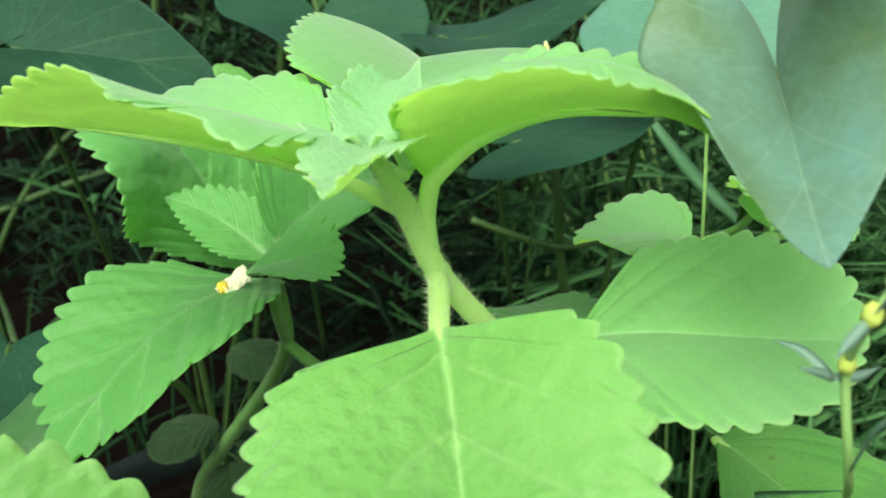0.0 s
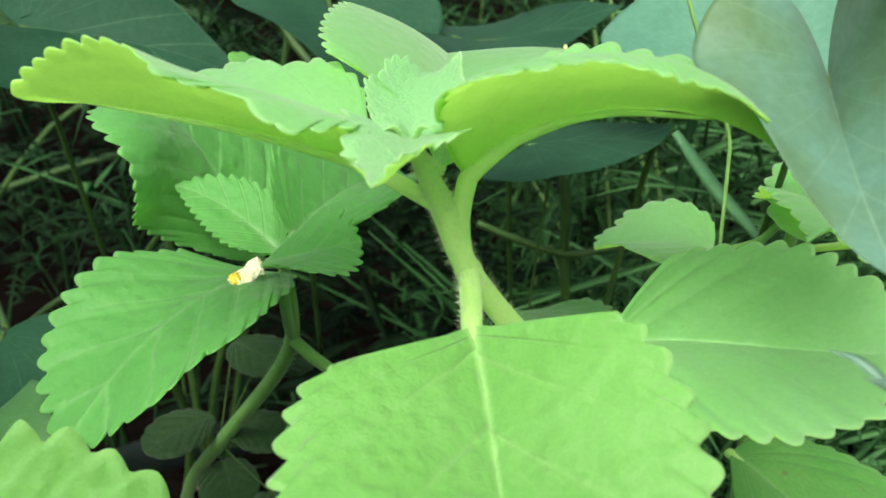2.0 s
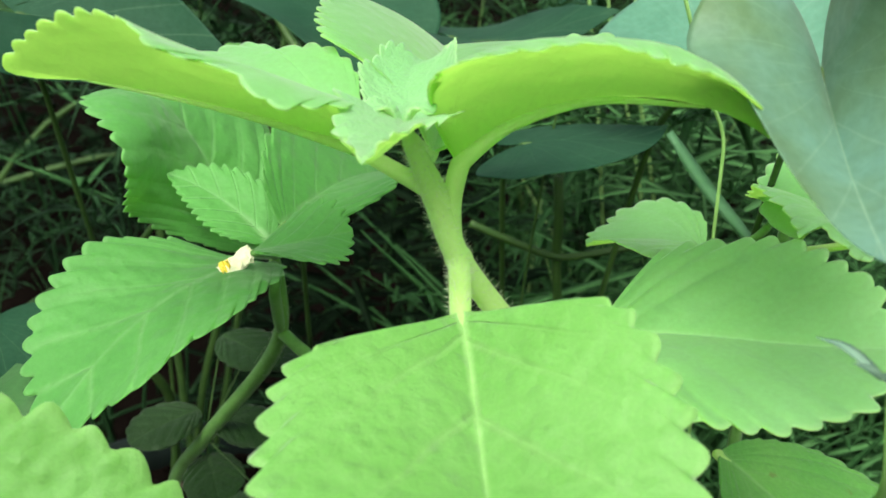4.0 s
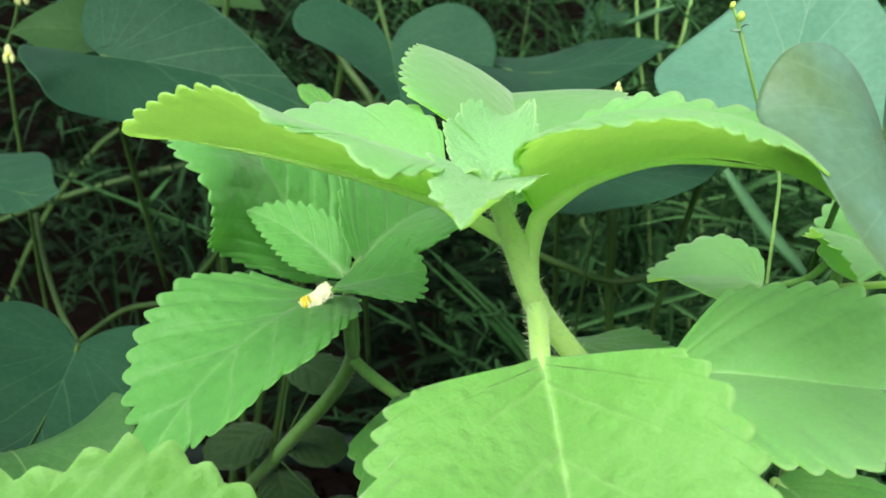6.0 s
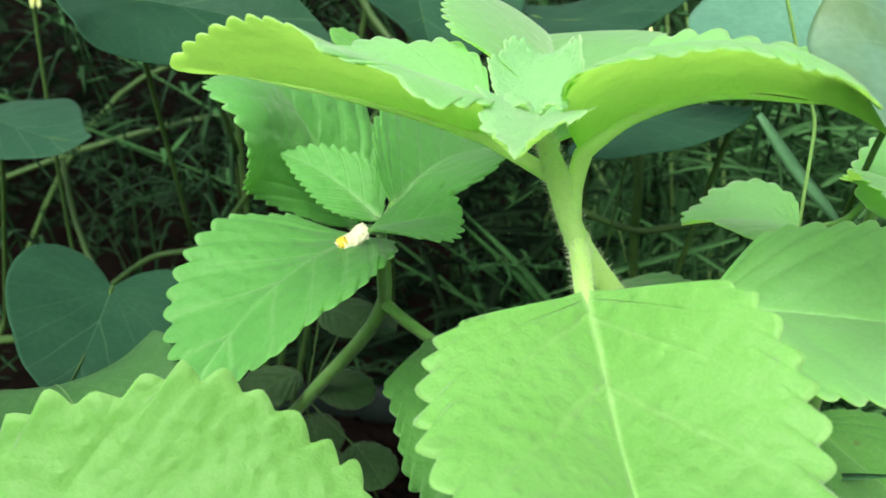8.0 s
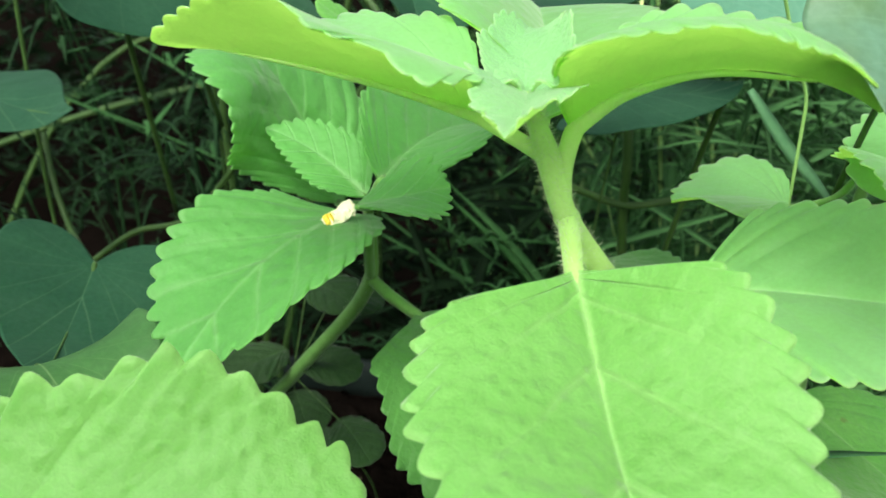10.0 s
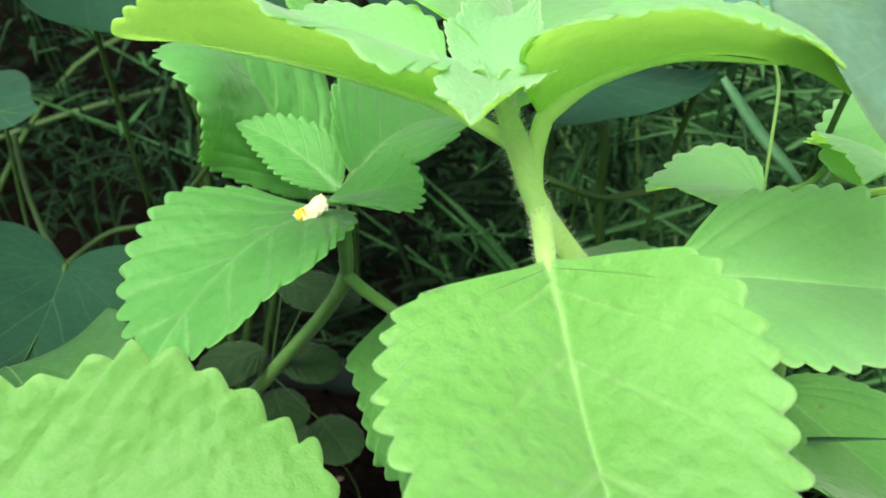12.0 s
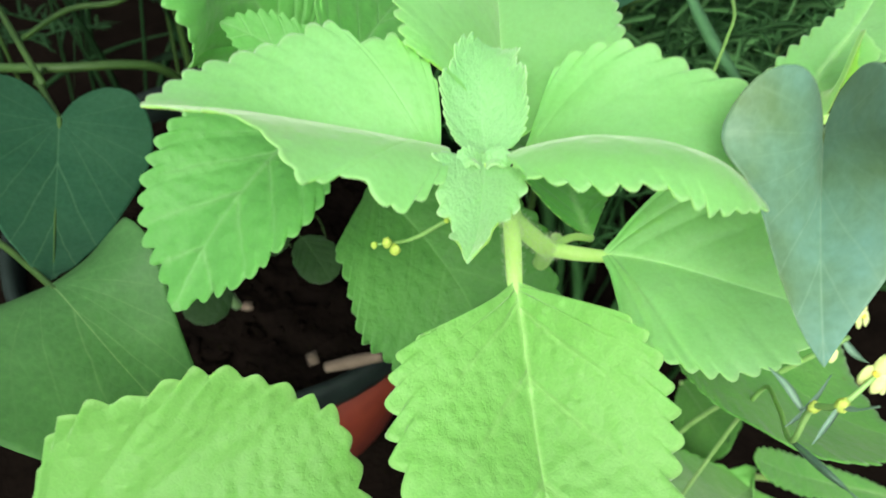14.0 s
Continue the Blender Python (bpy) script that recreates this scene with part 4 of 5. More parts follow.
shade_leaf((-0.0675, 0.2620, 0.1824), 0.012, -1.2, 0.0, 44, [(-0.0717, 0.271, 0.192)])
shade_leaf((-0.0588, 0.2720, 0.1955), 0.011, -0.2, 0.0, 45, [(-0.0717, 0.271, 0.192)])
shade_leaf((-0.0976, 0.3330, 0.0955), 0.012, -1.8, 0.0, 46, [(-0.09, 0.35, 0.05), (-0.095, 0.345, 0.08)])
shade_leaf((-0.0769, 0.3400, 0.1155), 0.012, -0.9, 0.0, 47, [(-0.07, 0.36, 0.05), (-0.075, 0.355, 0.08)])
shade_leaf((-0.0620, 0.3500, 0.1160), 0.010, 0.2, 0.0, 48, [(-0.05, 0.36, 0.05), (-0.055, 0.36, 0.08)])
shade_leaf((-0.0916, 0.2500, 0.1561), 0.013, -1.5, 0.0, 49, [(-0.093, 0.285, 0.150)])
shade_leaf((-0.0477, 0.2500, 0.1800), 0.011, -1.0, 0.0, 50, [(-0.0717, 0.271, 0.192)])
keep_place(mint_f)

# ---- the sweet-potato vine ----
def vine_leaf(b, parent, stalk, top=None, seed=0, label="", r=0.0011):
    ob = make_leaf("leaf", b, "heart", top or HEART_TOP, top if top in (HEART_LIGHT, HEART_OLIVE) else HEART_UNDER, parent, label, depth=0.0, veins=5, bulge=0.0003, thick=0.0004, wave=0.0012, inner=10, seed=seed)
    p, n = b.place(np.array([0.0, 0.08, 0.4, 0.8]), np.zeros(4))
    pts = [np.array(q) for q in stalk] + [p[0] - n[0] * 0.0004, p[1] - n[1] * 0.0006, p[2] - n[2] * 0.0005, p[3] - n[3] * 0.0003]
    petiole("petiole", pts, [r] * len(stalk) + [r * 0.9, r * 0.6, r * 0.4, r * 0.15], ob, STEM_DARK)
    return ob


vine = root("sweet_potato_vine", (-0.10, 0.45, GROUND), "trailing sweet-potato vine with dark blue-green heart-shaped leaves", "vine")
MAIN = [(-0.32, 0.42, 0.13), (-0.245, 0.40, 0.145), (-0.178, 0.368, 0.172), (-0.13, 0.385, 0.16), (-0.13, 0.42, 0.10), (-0.15, 0.45, 0.02), (-0.16, 0.45, GROUND)]
tube("vine_stem", MAIN, [0.0022] * 7, STEM_DARK, vine)
tube("vine_stem", [(-0.0976, 0.4300, 0.3633), (-0.0809, 0.4250, 0.3345), (-0.0666, 0.4200, 0.3080), (-0.0515, 0.4100, 0.2834), (-0.075, 0.42, 0.24), (-0.12, 0.44, 0.12), (-0.14, 0.45, GROUND)], [0.0019] * 7, STEM_DARK, vine)
tube("vine_stem", [(-0.0672, 0.4400, 0.3659), (-0.0669, 0.4400, 0.3428), (-0.0656, 0.4400, 0.3297), (-0.08, 0.45, 0.26), (-0.15, 0.46, GROUND)], [0.0016] * 5, STEM_DARK, vine)
tube("vine_stem", [(0.0463, 0.3350, 0.2658), (0.0475, 0.3350, 0.2499), (0.0483, 0.3400, 0.2317), (0.06, 0.36, 0.1), (0.06, 0.37, GROUND)], [0.0019] * 5, STEM_DARK, vine)
tube("vine_stem", [(0.0145, 0.3350, 0.2471), (0.0301, 0.3350, 0.2404), (0.0479, 0.3380, 0.2336), (0.0619, 0.3400, 0.2343), (0.0850, 0.3450, 0.2375)], [0.0015] * 5, STEM_DARK, vine)
vine_leaf(hL, vine, [(-0.178, 0.368, 0.172), (-0.168, 0.335, 0.192), (-0.150, 0.298, 0.220)], seed=31)
vine_leaf(hX, vine, [(-0.20, 0.30, 0.16), (-0.165, 0.245, 0.205), (-0.138, 0.215, 0.224)], HEART_LIGHT, seed=32, label="lighter green lobed leaf")
vine_leaf(hB, vine, [(-0.15, 0.40, 0.2), (-0.145, 0.35, 0.29)], seed=33)
vine_leaf(hC, vine, [(-0.0503, 0.4000, 0.3445), (-0.0436, 0.3750, 0.3299)], seed=34)
vine_leaf(hD, vine, [(0.0, 0.42, 0.25), (0.0, 0.38, 0.295)], seed=35)
vine_leaf(hE, vine, [(0.06, 0.33, 0.2), (0.072, 0.30, 0.29)], HEART_PALE, seed=36, label="large leaf with skylight sheen painted pale blue-green")
vine_leaf(hF, vine, [(0.03, 0.36, 0.2), (0.025, 0.32, 0.27)], seed=37)
vine_leaf(hG, vine, [(-0.25, 0.40, 0.15), (-0.215, 0.36, 0.25)], seed=38)
vine_leaf(hR, vine, [(0.085, 0.27, 0.2), (0.078, 0.21, 0.30)], HEART_BRONZE, r=0.0008, seed=39, label="heart leaf with a bronze tinge, sky sheen painted grey-green")
vine_leaf(hH, vine, [(-0.12, 0.38, 0.25), (-0.125, 0.345, 0.31)], HEART_OLIVE, seed=40)
tube("vine_stem", [(-0.1179, 0.4100, 0.3216), (-0.1154, 0.4100, 0.3439), (-0.1197, 0.4150, 0.3608), (-0.1305, 0.4200, 0.3729)], [0.0016, 0.0014, 0.0012, 0.001], STEM_DARK, vine)
tube("vine_stem", [(-0.1159, 0.4100, 0.3366), (-0.1072, 0.4120, 0.3451), (-0.0947, 0.4150, 0.3548)], [0.0013, 0.0012, 0.001], STEM_DARK, vine)
tube("vine_stem", [(-0.1179, 0.4100, 0.3216), (-0.13, 0.42, 0.25), (-0.12, 0.44, GROUND)], [0.0016, 0.0017, 0.002], STEM_DARK, vine)
tube("vine_stem", [(-0.1843, 0.3720, 0.1856), (-0.1597, 0.3700, 0.2034), (-0.1369, 0.3680, 0.2100), (-0.1155, 0.3600, 0.2316), (-0.1007, 0.3550, 0.2534)], [0.0013] * 5, STEM_DARK, vine)
tube("vine_stem", [(-0.1938, 0.3700, 0.2477), (-0.1877, 0.3600, 0.2281), (-0.1790, 0.3500, 0.2116), (-0.1500, 0.3000, 0.2200)], [0.0013] * 4, STEM_DARK, vine)
small = make_leaf("leaf", hS, "mint", MINT_OLD, MINT_OLD, vine, "small light green leaf", depth=0.0008, tooth=0.005, seed=51)
tube("petiole", [hS.p[0], (-0.045, 0.30, 0.28), (-0.05, 0.36, 0.18)], [0.0007, 0.0009, 0.001], STEM_DARK, small)
keep_place(vine)

# the vine's shoots further back
vine_far = root("sweet_potato_vine", (0.0, 0.75, GROUND), "shaded sweet-potato vine shoots behind the weeds", "vine")
rng = random.Random(12)
for k in range(12):
    x, y, z = rng.uniform(-0.42, 0.12), rng.uniform(0.52, 0.8), rng.uniform(0.29, 0.46)
    s, an = rng.uniform(0.026, 0.042), rng.uniform(-2.6, -0.5)
    d = np.array([math.cos(an), math.sin(an), rng.uniform(-0.7, 0.1)]) * s
    p = np.array([x, y, z])
    far = Blade((p, p + d * 0.4 + np.array([0, 0, 0.003]), p + d * 0.9, p + d * 1.5), (0, -0.4, 1), (rng.uniform(-0.4, 0.4), 0.2), (s * 0.75, s * 0.75), (0.75, 0.6), (0.15, 0.1), (-0.2, 0.1))
    vine_leaf(far, vine_far, [(x + d[1] * 1.2, y + 0.10, z - 0.07), (x + d[1] * 0.6, y + 0.06, z - 0.015), p - d * 0.3], (HEART_TOP, HEART_OLIVE)[k % 2], seed=60 + k, r=0.0013)
tube("vine_stem", [(-0.5, 0.72, 0.10), (-0.3, 0.74, 0.17), (-0.1, 0.76, 0.20), (0.1, 0.78, 0.17), (0.2, 0.8, GROUND)], [0.0025] * 5, STEM_DARK, vine_far)
tube("vine_stem", [(-0.45, 0.66, GROUND), (-0.3, 0.70, 0.21), (-0.1, 0.72, 0.24), (0.05, 0.74, 0.20), (0.1, 0.75, GROUND)], [0.0022] * 5, STEM_DARK, vine_far)
keep_place(vine_far)

# ---- weeds and grass behind ----
def weed_cloud(count, xr, yr, seed, hmin, hmax, leaf_len, leaf_w, dens):
    rnd = random.Random(seed)
    parts = []
    for _ in range(count):
        x, y = rnd.uniform(*xr), rnd.uniform(*yr)
        h = rnd.uniform(hmin, hmax)
        lean = np.array([rnd.gauss(0, 0.75), rnd.gauss(0, 0.3)])
        p0 = np.array([x, y, GROUND - 0.005])
        pts = [p0 + np.array([lean[0] * h * f * f, lean[1] * h * f * f, h * f]) for f in (0, 0.35, 0.7, 1.0)]
        v, f = tube_data(pts, [0.0011, 0.001, 0.0008, 0.0004], 5, 4)
        parts.append((v, f, 1 if rnd.random() < 0.05 else 0))
        line = smooth_line(pts, 8)
        for k in range(int(dens * h / 0.012)):
            i = int(len(line) * (0.12 + 0.87 * rnd.random()))
            a, el = rnd.uniform(0, 6.28), rnd.uniform(-0.1, 0.9)
            L = leaf_len * rnd.uniform(0.6, 1.6)
            dv = np.array([math.cos(a) * math.cos(el), math.sin(a) * math.cos(el), math.sin(el)])
            q = line[min(i, len(line) - 1)]
            parts.append((*blade_strip([q, q + dv * L * 0.5, q + dv * L + np.array([0, 0, -L * rnd.uniform(0.0, 0.5)])], leaf_w * rnd.uniform(0.7, 1.4)), 0))
    return parts


tagged(joined("weeds", weed_cloud(110, (0.10, 0.6), (0.45, 0.80), 3, 0.20, 0.44, 0.042, 0.0044, 0.45) + weed_cloud(120, (-0.05, 0.6), (0.6, 0.95), 13, 0.38, 0.56, 0.035, 0.0032, 0.6), [GRASS, WEED_STEM]), "tangle of narrow-leaved green weeds behind the plants", "weeds", kind="stuff")


def whorls(count, xr, yr, zr, seed, length, width):
    """Arching stems with whorls of long drooping narrow leaves."""
    rnd = random.Random(seed)
    parts = []
    for _ in range(count):
        x, y, z = rnd.uniform(*xr), rnd.uniform(*yr), rnd.uniform(*zr)
        foot = np.array([x + rnd.uniform(-0.04, 0.04), y + 0.05, GROUND - 0.004])
        top = np.array([x, y, z])
        parts.append((*tube_data([foot, foot * 0.4 + top * 0.6 + np.array([0.01, 0.02, 0.02]), top], [0.0012, 0.001, 0.0006], 5, 5), 1))
        for k in range(rnd.randint(5, 8)):
            a = rnd.uniform(0, 6.28)
            L = length * rnd.uniform(0.6, 1.25)
            dv = np.array([math.cos(a), math.sin(a) * 0.7, 0.0])
            q = top - np.array([0, 0, rnd.uniform(0, 0.03)])
            parts.append((*blade_strip([q, q + dv * L * 0.45 + np.array([0, 0, L * rnd.uniform(0.0, 0.25)]), q + dv * L + np.array([0, 0, -L * rnd.uniform(0.1, 0.8)])], width * rnd.uniform(0.7, 1.3)), 0))
    return parts


tagged(joined("weeds", whorls(13, (-0.30, -0.12), (0.40, 0.52), (0.20, 0.31), 4, 0.045, 0.0034), [GRASS_SHADE, GRASS_SHADE]), "drooping whorls of narrow weed leaves, deep shade painted in", "weeds", kind="stuff")
def straw(count, xr, yr, zr, seed, lmin, lmax, w, steep=0.35):
    """Long narrow leaves lying across one another at all angles, mostly level, each drooping to its tip."""
    rnd = random.Random(seed)
    parts = []
    for _ in range(count):
        p = np.array([rnd.uniform(*xr), rnd.uniform(*yr), rnd.uniform(*zr)])
        a, e, L = rnd.uniform(0, 6.28), rnd.gauss(0.1, steep), rnd.uniform(lmin, lmax)
        d = np.array([math.cos(a) * math.cos(e), 0.5 * math.sin(a) * math.cos(e), math.sin(e)])
        droop = np.array([rnd.gauss(0, 0.06), 0, -rnd.uniform(0.02, 0.3)]) * L
        parts.append((*blade_strip([p, p + d * L * 0.5 + droop * 0.2, p + d * L + droop], w * rnd.uniform(0.6, 1.4), up=(0.2, -0.5, 1)), 0))
    return parts


# Added dark mass: stands in for the shade of the gap, hides stems behind.
tagged(joined("weeds", straw(520, (-0.13, 0.05), (0.48, 0.66), (-0.05, 0.245), 15, 0.03, 0.07, 0.006), [HEDGE_SHADE]), "added near-black leaves painting the dark gap between the mint plants", "weeds", kind="stuff")
tagged(joined("weeds", straw(7, (-0.06, 0.02), (0.38, 0.46), (0.20, 0.30), 25, 0.03, 0.07, 0.0022), [GRASS_SHADE]), "a few thin weed leaves crossing the dark gap", "weeds", kind="stuff")
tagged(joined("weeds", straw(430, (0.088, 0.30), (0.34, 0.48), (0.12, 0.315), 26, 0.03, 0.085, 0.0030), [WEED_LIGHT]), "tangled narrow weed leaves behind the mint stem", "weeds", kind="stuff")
tagged(joined("weeds", whorls(16, (0.05, 0.26), (0.33, 0.5), (0.13, 0.30), 14, 0.055, 0.0052), [GRASS, GRASS_SHADE]), "tangled narrow weed leaves beside the mint", "weeds", kind="stuff")
tagged(joined("weeds", weed_cloud(60, (0.08, 0.9), (0.8, 1.05), 6, 0.36, 0.5, 0.04, 0.0045, 0.5), [GRASS_SHADE, GRASS]), "thick weeds filling the background", "weeds", kind="stuff")


def tangle(count, xr, yr, zr, seed, leaf, width):
    """Thin trailing runners lying across one another, set with short narrow leaves."""
    rnd = random.Random(seed)
    parts = []
    for _ in range(count):
        p = np.array([rnd.uniform(*xr), rnd.uniform(*yr), rnd.uniform(*zr)])
        a = rnd.uniform(-0.5, 0.5) + (math.pi if rnd.random() < 0.5 else 0)
        rise = rnd.uniform(-0.35, 0.35)
        pts = [p]
        for _k in range(5):
            a += rnd.gauss(0, 0.35)
            rise += rnd.gauss(0, 0.25)
            pts.append(pts[-1] + np.array([math.cos(a), 0.4 * math.sin(a), rise]) * rnd.uniform(0.014, 0.026))
        parts.append((*tube_data(pts, [0.0008, 0.0007, 0.0004], 5, 5), 1))
        line = smooth_line(pts, 6)
        for k in range(3, len(line) - 1, 2):
            for _m in range(2):
                v = np.array([rnd.gauss(0, 1) for _n in range(3)])
                v /= np.linalg.norm(v)
                v[2] = abs(v[2]) * 0.6
                L = leaf * rnd.uniform(0.5, 1.3)
                parts.append((*blade_strip([line[k], line[k] + v * L * 0.5, line[k] + v * L - np.array([0, 0, L * 0.2])], width * rnd.uniform(0.7, 1.3)), 0))
    return parts


tagged(joined("weeds", tangle(95, (0.06, 0.26), (0.32, 0.46), (0.10, 0.31), 31, 0.013, 0.0019), [GRASS, GRASS]), "trailing weed runners tangled behind the mint stem", "weeds", kind="stuff")
tagged(joined("weeds", tangle(70, (0.0, 0.36), (0.44, 0.6), (0.30, 0.48), 32, 0.018, 0.0024), [GRASS, GRASS]), "feathery weed shoots behind the vine leaves", "weeds", kind="stuff")
tagged(joined("weeds", tangle(30, (-0.32, -0.06), (0.42, 0.6), (0.08, 0.34), 33, 0.018, 0.0024), [GRASS_SHADE, GRASS_SHADE]), "trailing weeds with shade painted dim", "weeds", kind="stuff")


def grass(count, xr, yr, seed, lmin, lmax, w):
    rnd = random.Random(seed)
    parts = []
    for _ in range(count):
        p = np.array([rnd.uniform(*xr), rnd.uniform(*yr), GROUND - 0.004])
        L, a = rnd.uniform(lmin, lmax), rnd.uniform(0, 6.28)
        d = np.array([math.cos(a), math.sin(a), 0]) * rnd.uniform(0.15, 0.8)
        pts = [p + d * L * f * f + np.array([0, 0, L * (f - 0.35 * f * f * abs(d).sum())]) for f in (0, 0.4, 0.75, 1.0)]
        parts.append((*blade_strip(pts, w * rnd.uniform(0.6, 1.4), up=(d[1], -d[0], 0.2)), 0))
    return parts


tagged(joined("grass", grass(110, (0.10, 0.5), (0.40, 0.8), 8, 0.18, 0.40, 0.0055) + grass(20, (0.08, 0.26), (0.32, 0.44), 18, 0.26, 0.42, 0.0085), [GRASS]), "long thin grass blades growing among the weeds", "grass", kind="stuff")
tagged(joined("grass", grass(14, (-0.5, -0.16), (0.5, 0.8), 9, 0.15, 0.34, 0.005), [GRASS_SHADE]), "sparse grass blades with shade painted dark", "grass", kind="stuff")

blade = blade_strip([(0.0663, 0.2620, 0.2967), (0.0776, 0.2580, 0.2816), (0.0894, 0.2550, 0.2688), (0.1019, 0.2620, 0.2536)], 0.0044, up=(0.1, -1, 0.6))
tagged(mesh_object("grass_blade", *blade, [GRASS_BROAD]), "single broad grass blade leaning among the leaves", "grass")

blade = blade_strip([(0.0686, 0.2000, 0.2140), (0.0762, 0.1950, 0.2188), (0.0833, 0.1900, 0.2232), (0.0934, 0.1800, 0.2310)], 0.0042)
tagged(mesh_object("grass_blade", *blade, [GRASS_BROAD]), "single flat grass blade lying under the leaves", "grass")

# ---- hedge behind, added to block back light ----
def hedge(count, seed):
    rnd = np.random.RandomState(seed)
    c = np.stack([rnd.uniform(-1.7, 1.9, count), 1.05 + 0.6 * rnd.rand(count) ** 1.5, GROUND + 0.95 * rnd.rand(count)], 1)
    c[:, 2] = GROUND + (c[:, 2] - GROUND) * (0.85 + 0.16 * np.sin(c[:, 0] * 4.1) + 0.10 * np.sin(c[:, 0] * 9.7 + 1.0) + 0.08 * np.sin(c[:, 1] * 8.0))
    c[:, 1] += 0.09 * np.sin(c[:, 0] * 3.3 + 0.8) + 0.06 * np.sin(c[:, 2] * 9.0 + c[:, 0] * 5.0) + 0.06
    a, e, s = rnd.uniform(0, 6.28, count), rnd.uniform(-0.6, 0.8, count), rnd.uniform(0.007, 0.02, count)
    t = np.stack([np.cos(a) * np.cos(e), np.sin(a) * np.cos(e), np.sin(e)], 1)
    w = np.cross(t, rnd.normal(size=(count, 3)))
    w /= np.linalg.norm(w, axis=1)[:, None]
    n = np.cross(t, w)
    s = s[:, None]
    V = np.stack([c - t * s, c + w * s * 0.3 + n * s * 0.1, c + t * s * 1.2, c - w * s * 0.3 + n * s * 0.1, c - t * s * 0.1 - n * s * 0.05], 1).reshape(-1, 3)
    F = [f for k in range(count) for f in ((5 * k, 5 * k + 1, 5 * k + 4), (5 * k + 1, 5 * k + 2, 5 * k + 4), (5 * k + 2, 5 * k + 3, 5 * k + 4), (5 * k + 3, 5 * k, 5 * k + 4))]
    return V, F


tagged(mesh_object("hedge", *hedge(26000, 21), [HEDGE_SHADE]), "added dense shrubs closing off the background, shade painted near black", "hedge", kind="stuff")

# ---- the fallen petal ----
petal = root("fallen_petal", (-0.047, 0.226, 0.267), "crumpled cream and yellow petal lying on a leaf", "petal")


def petal_mesh(name, c, axes, sizes, mat, parent, seed):
    V, F = [], []
    n, m = 12, 16
    for i in range(n + 1):
        th = math.pi * i / n
        for j in range(m):
            ph = 2 * math.pi * j / m
            v = np.array([math.sin(th) * math.cos(ph), math.sin(th) * math.sin(ph), math.cos(th)])
            k = 1 + 0.28 * noise.noise(Vector(v * 2.2) + Vector((seed, 0, 0)))
            v = v * k
            V.append(np.array(c) + sum(np.array(a) * s * x for a, s, x in zip(axes, sizes, v)))
    for i in range(n):
        for j in range(m):
            F.append((i * m + j, i * m + (j + 1) % m, (i + 1) * m + (j + 1) % m, (i + 1) * m + j))
    return under(mesh_object(name, V, F, [mat]), parent)


PETAL_AXES = (np.array([0.80, 0.25, 0.55]), np.array([-0.52, 0.62, 0.55]), np.array([-0.15, -0.70, 0.68]))


def crumpled(name, c, size, mat, parent, seed, bend):
    """A thin petal, rolled across its width and crumpled."""
    n, m = 14, 10
    V, F = [], []
    for layer in (0, 1):
        for i in range(n + 1):
            for j in range(m + 1):
                x, y = i / n - 0.5, j / m - 0.5
                w = 1 - 0.35 * abs(x) - 0.25 * (x > 0.3)
                rag = 1 + 0.12 * noise.noise(Vector((i * 0.9, j * 0.3, seed)))
                ang = y * bend * w
                q = np.array([x * size[0] * rag, math.sin(ang) / bend * size[1] * 1.6, math.cos(ang) * size[1] * 0.45])
                h = 0.0016 * noise.noise(Vector((x * 5, y * 4, seed))) + 0.0004 * noise.noise(Vector((x * 13, y * 11, seed + 2)))
                q[2] += h - layer * 0.00035
                V.append(np.array(c) + sum(a * v for a, v in zip(PETAL_AXES, q)))
    k = (n + 1) * (m + 1)
    for i in range(n):
        for j in range(m):
            o = i * (m + 1) + j
            F.append((o, o + m + 1, o + m + 2, o + 1))
            F.append((k + o, k + o + 1, k + o + m + 2, k + o + m + 1))
    rim = [i * (m + 1) for i in range(n + 1)] + [n * (m + 1) + j for j in range(1, m + 1)] + [i * (m + 1) + m for i in range(n - 1, -1, -1)] + [j for j in range(m - 1, 0, -1)]
    for a, b in zip(rim, rim[1:] + rim[:1]):
        F.append((a, b, k + b, k + a))
    return under(mesh_object(name, V, F, [mat]), parent)


crumpled("petal_lobe", (-0.0469, 0.2226, 0.2694), (0.0094, 0.0044), PETAL, petal, 1, 3.0)
crumpled("petal_lobe", (-0.0453, 0.2226, 0.2702), (0.0060, 0.0034), PETAL, petal, 6, 2.6)
crumpled("petal_palate", (-0.0495, 0.2208, 0.2690), (0.0026, 0.0026), YELLOW, petal, 9, 2.4)
keep_place(petal)


# ---- flowering weeds ----
def flower(parent, at, size, face, seed):
    """A two-lipped cream flower with a yellow throat and a short spur."""
    at = np.array(at, float)
    f = np.array(face, float)
    f /= np.linalg.norm(f)
    s = np.cross(f, (0, 0, 1))
    s /= np.linalg.norm(s)
    u = np.cross(s, f)
    ob = petal_mesh("flower", at + u * size * 0.35, (s, u, f), (size * 0.30, size * 0.55, size * 0.13), PETAL_DULL, parent, seed)
    for k in (-1, 1):
        petal_mesh("petal_lobe", at - u * size * 0.35 + s * size * 0.28 * k, (s, u, f), (size * 0.24, size * 0.5, size * 0.11), PETAL_DULL, ob, seed + k)
    petal_mesh("petal_palate", at + f * size * 0.14 - u * size * 0.04, (s, u, f), (size * 0.15, size * 0.12, size * 0.11), YELLOW, ob, seed + 3)
    tube("spur", [at - f * size * 0.1, at - f * size * 0.5 - u * size * 0.2, at - f * size * 0.7 - u * size * 0.8], [size * 0.14, size * 0.1, size * 0.03], PETAL_DULL, ob, sides=7)
    return ob


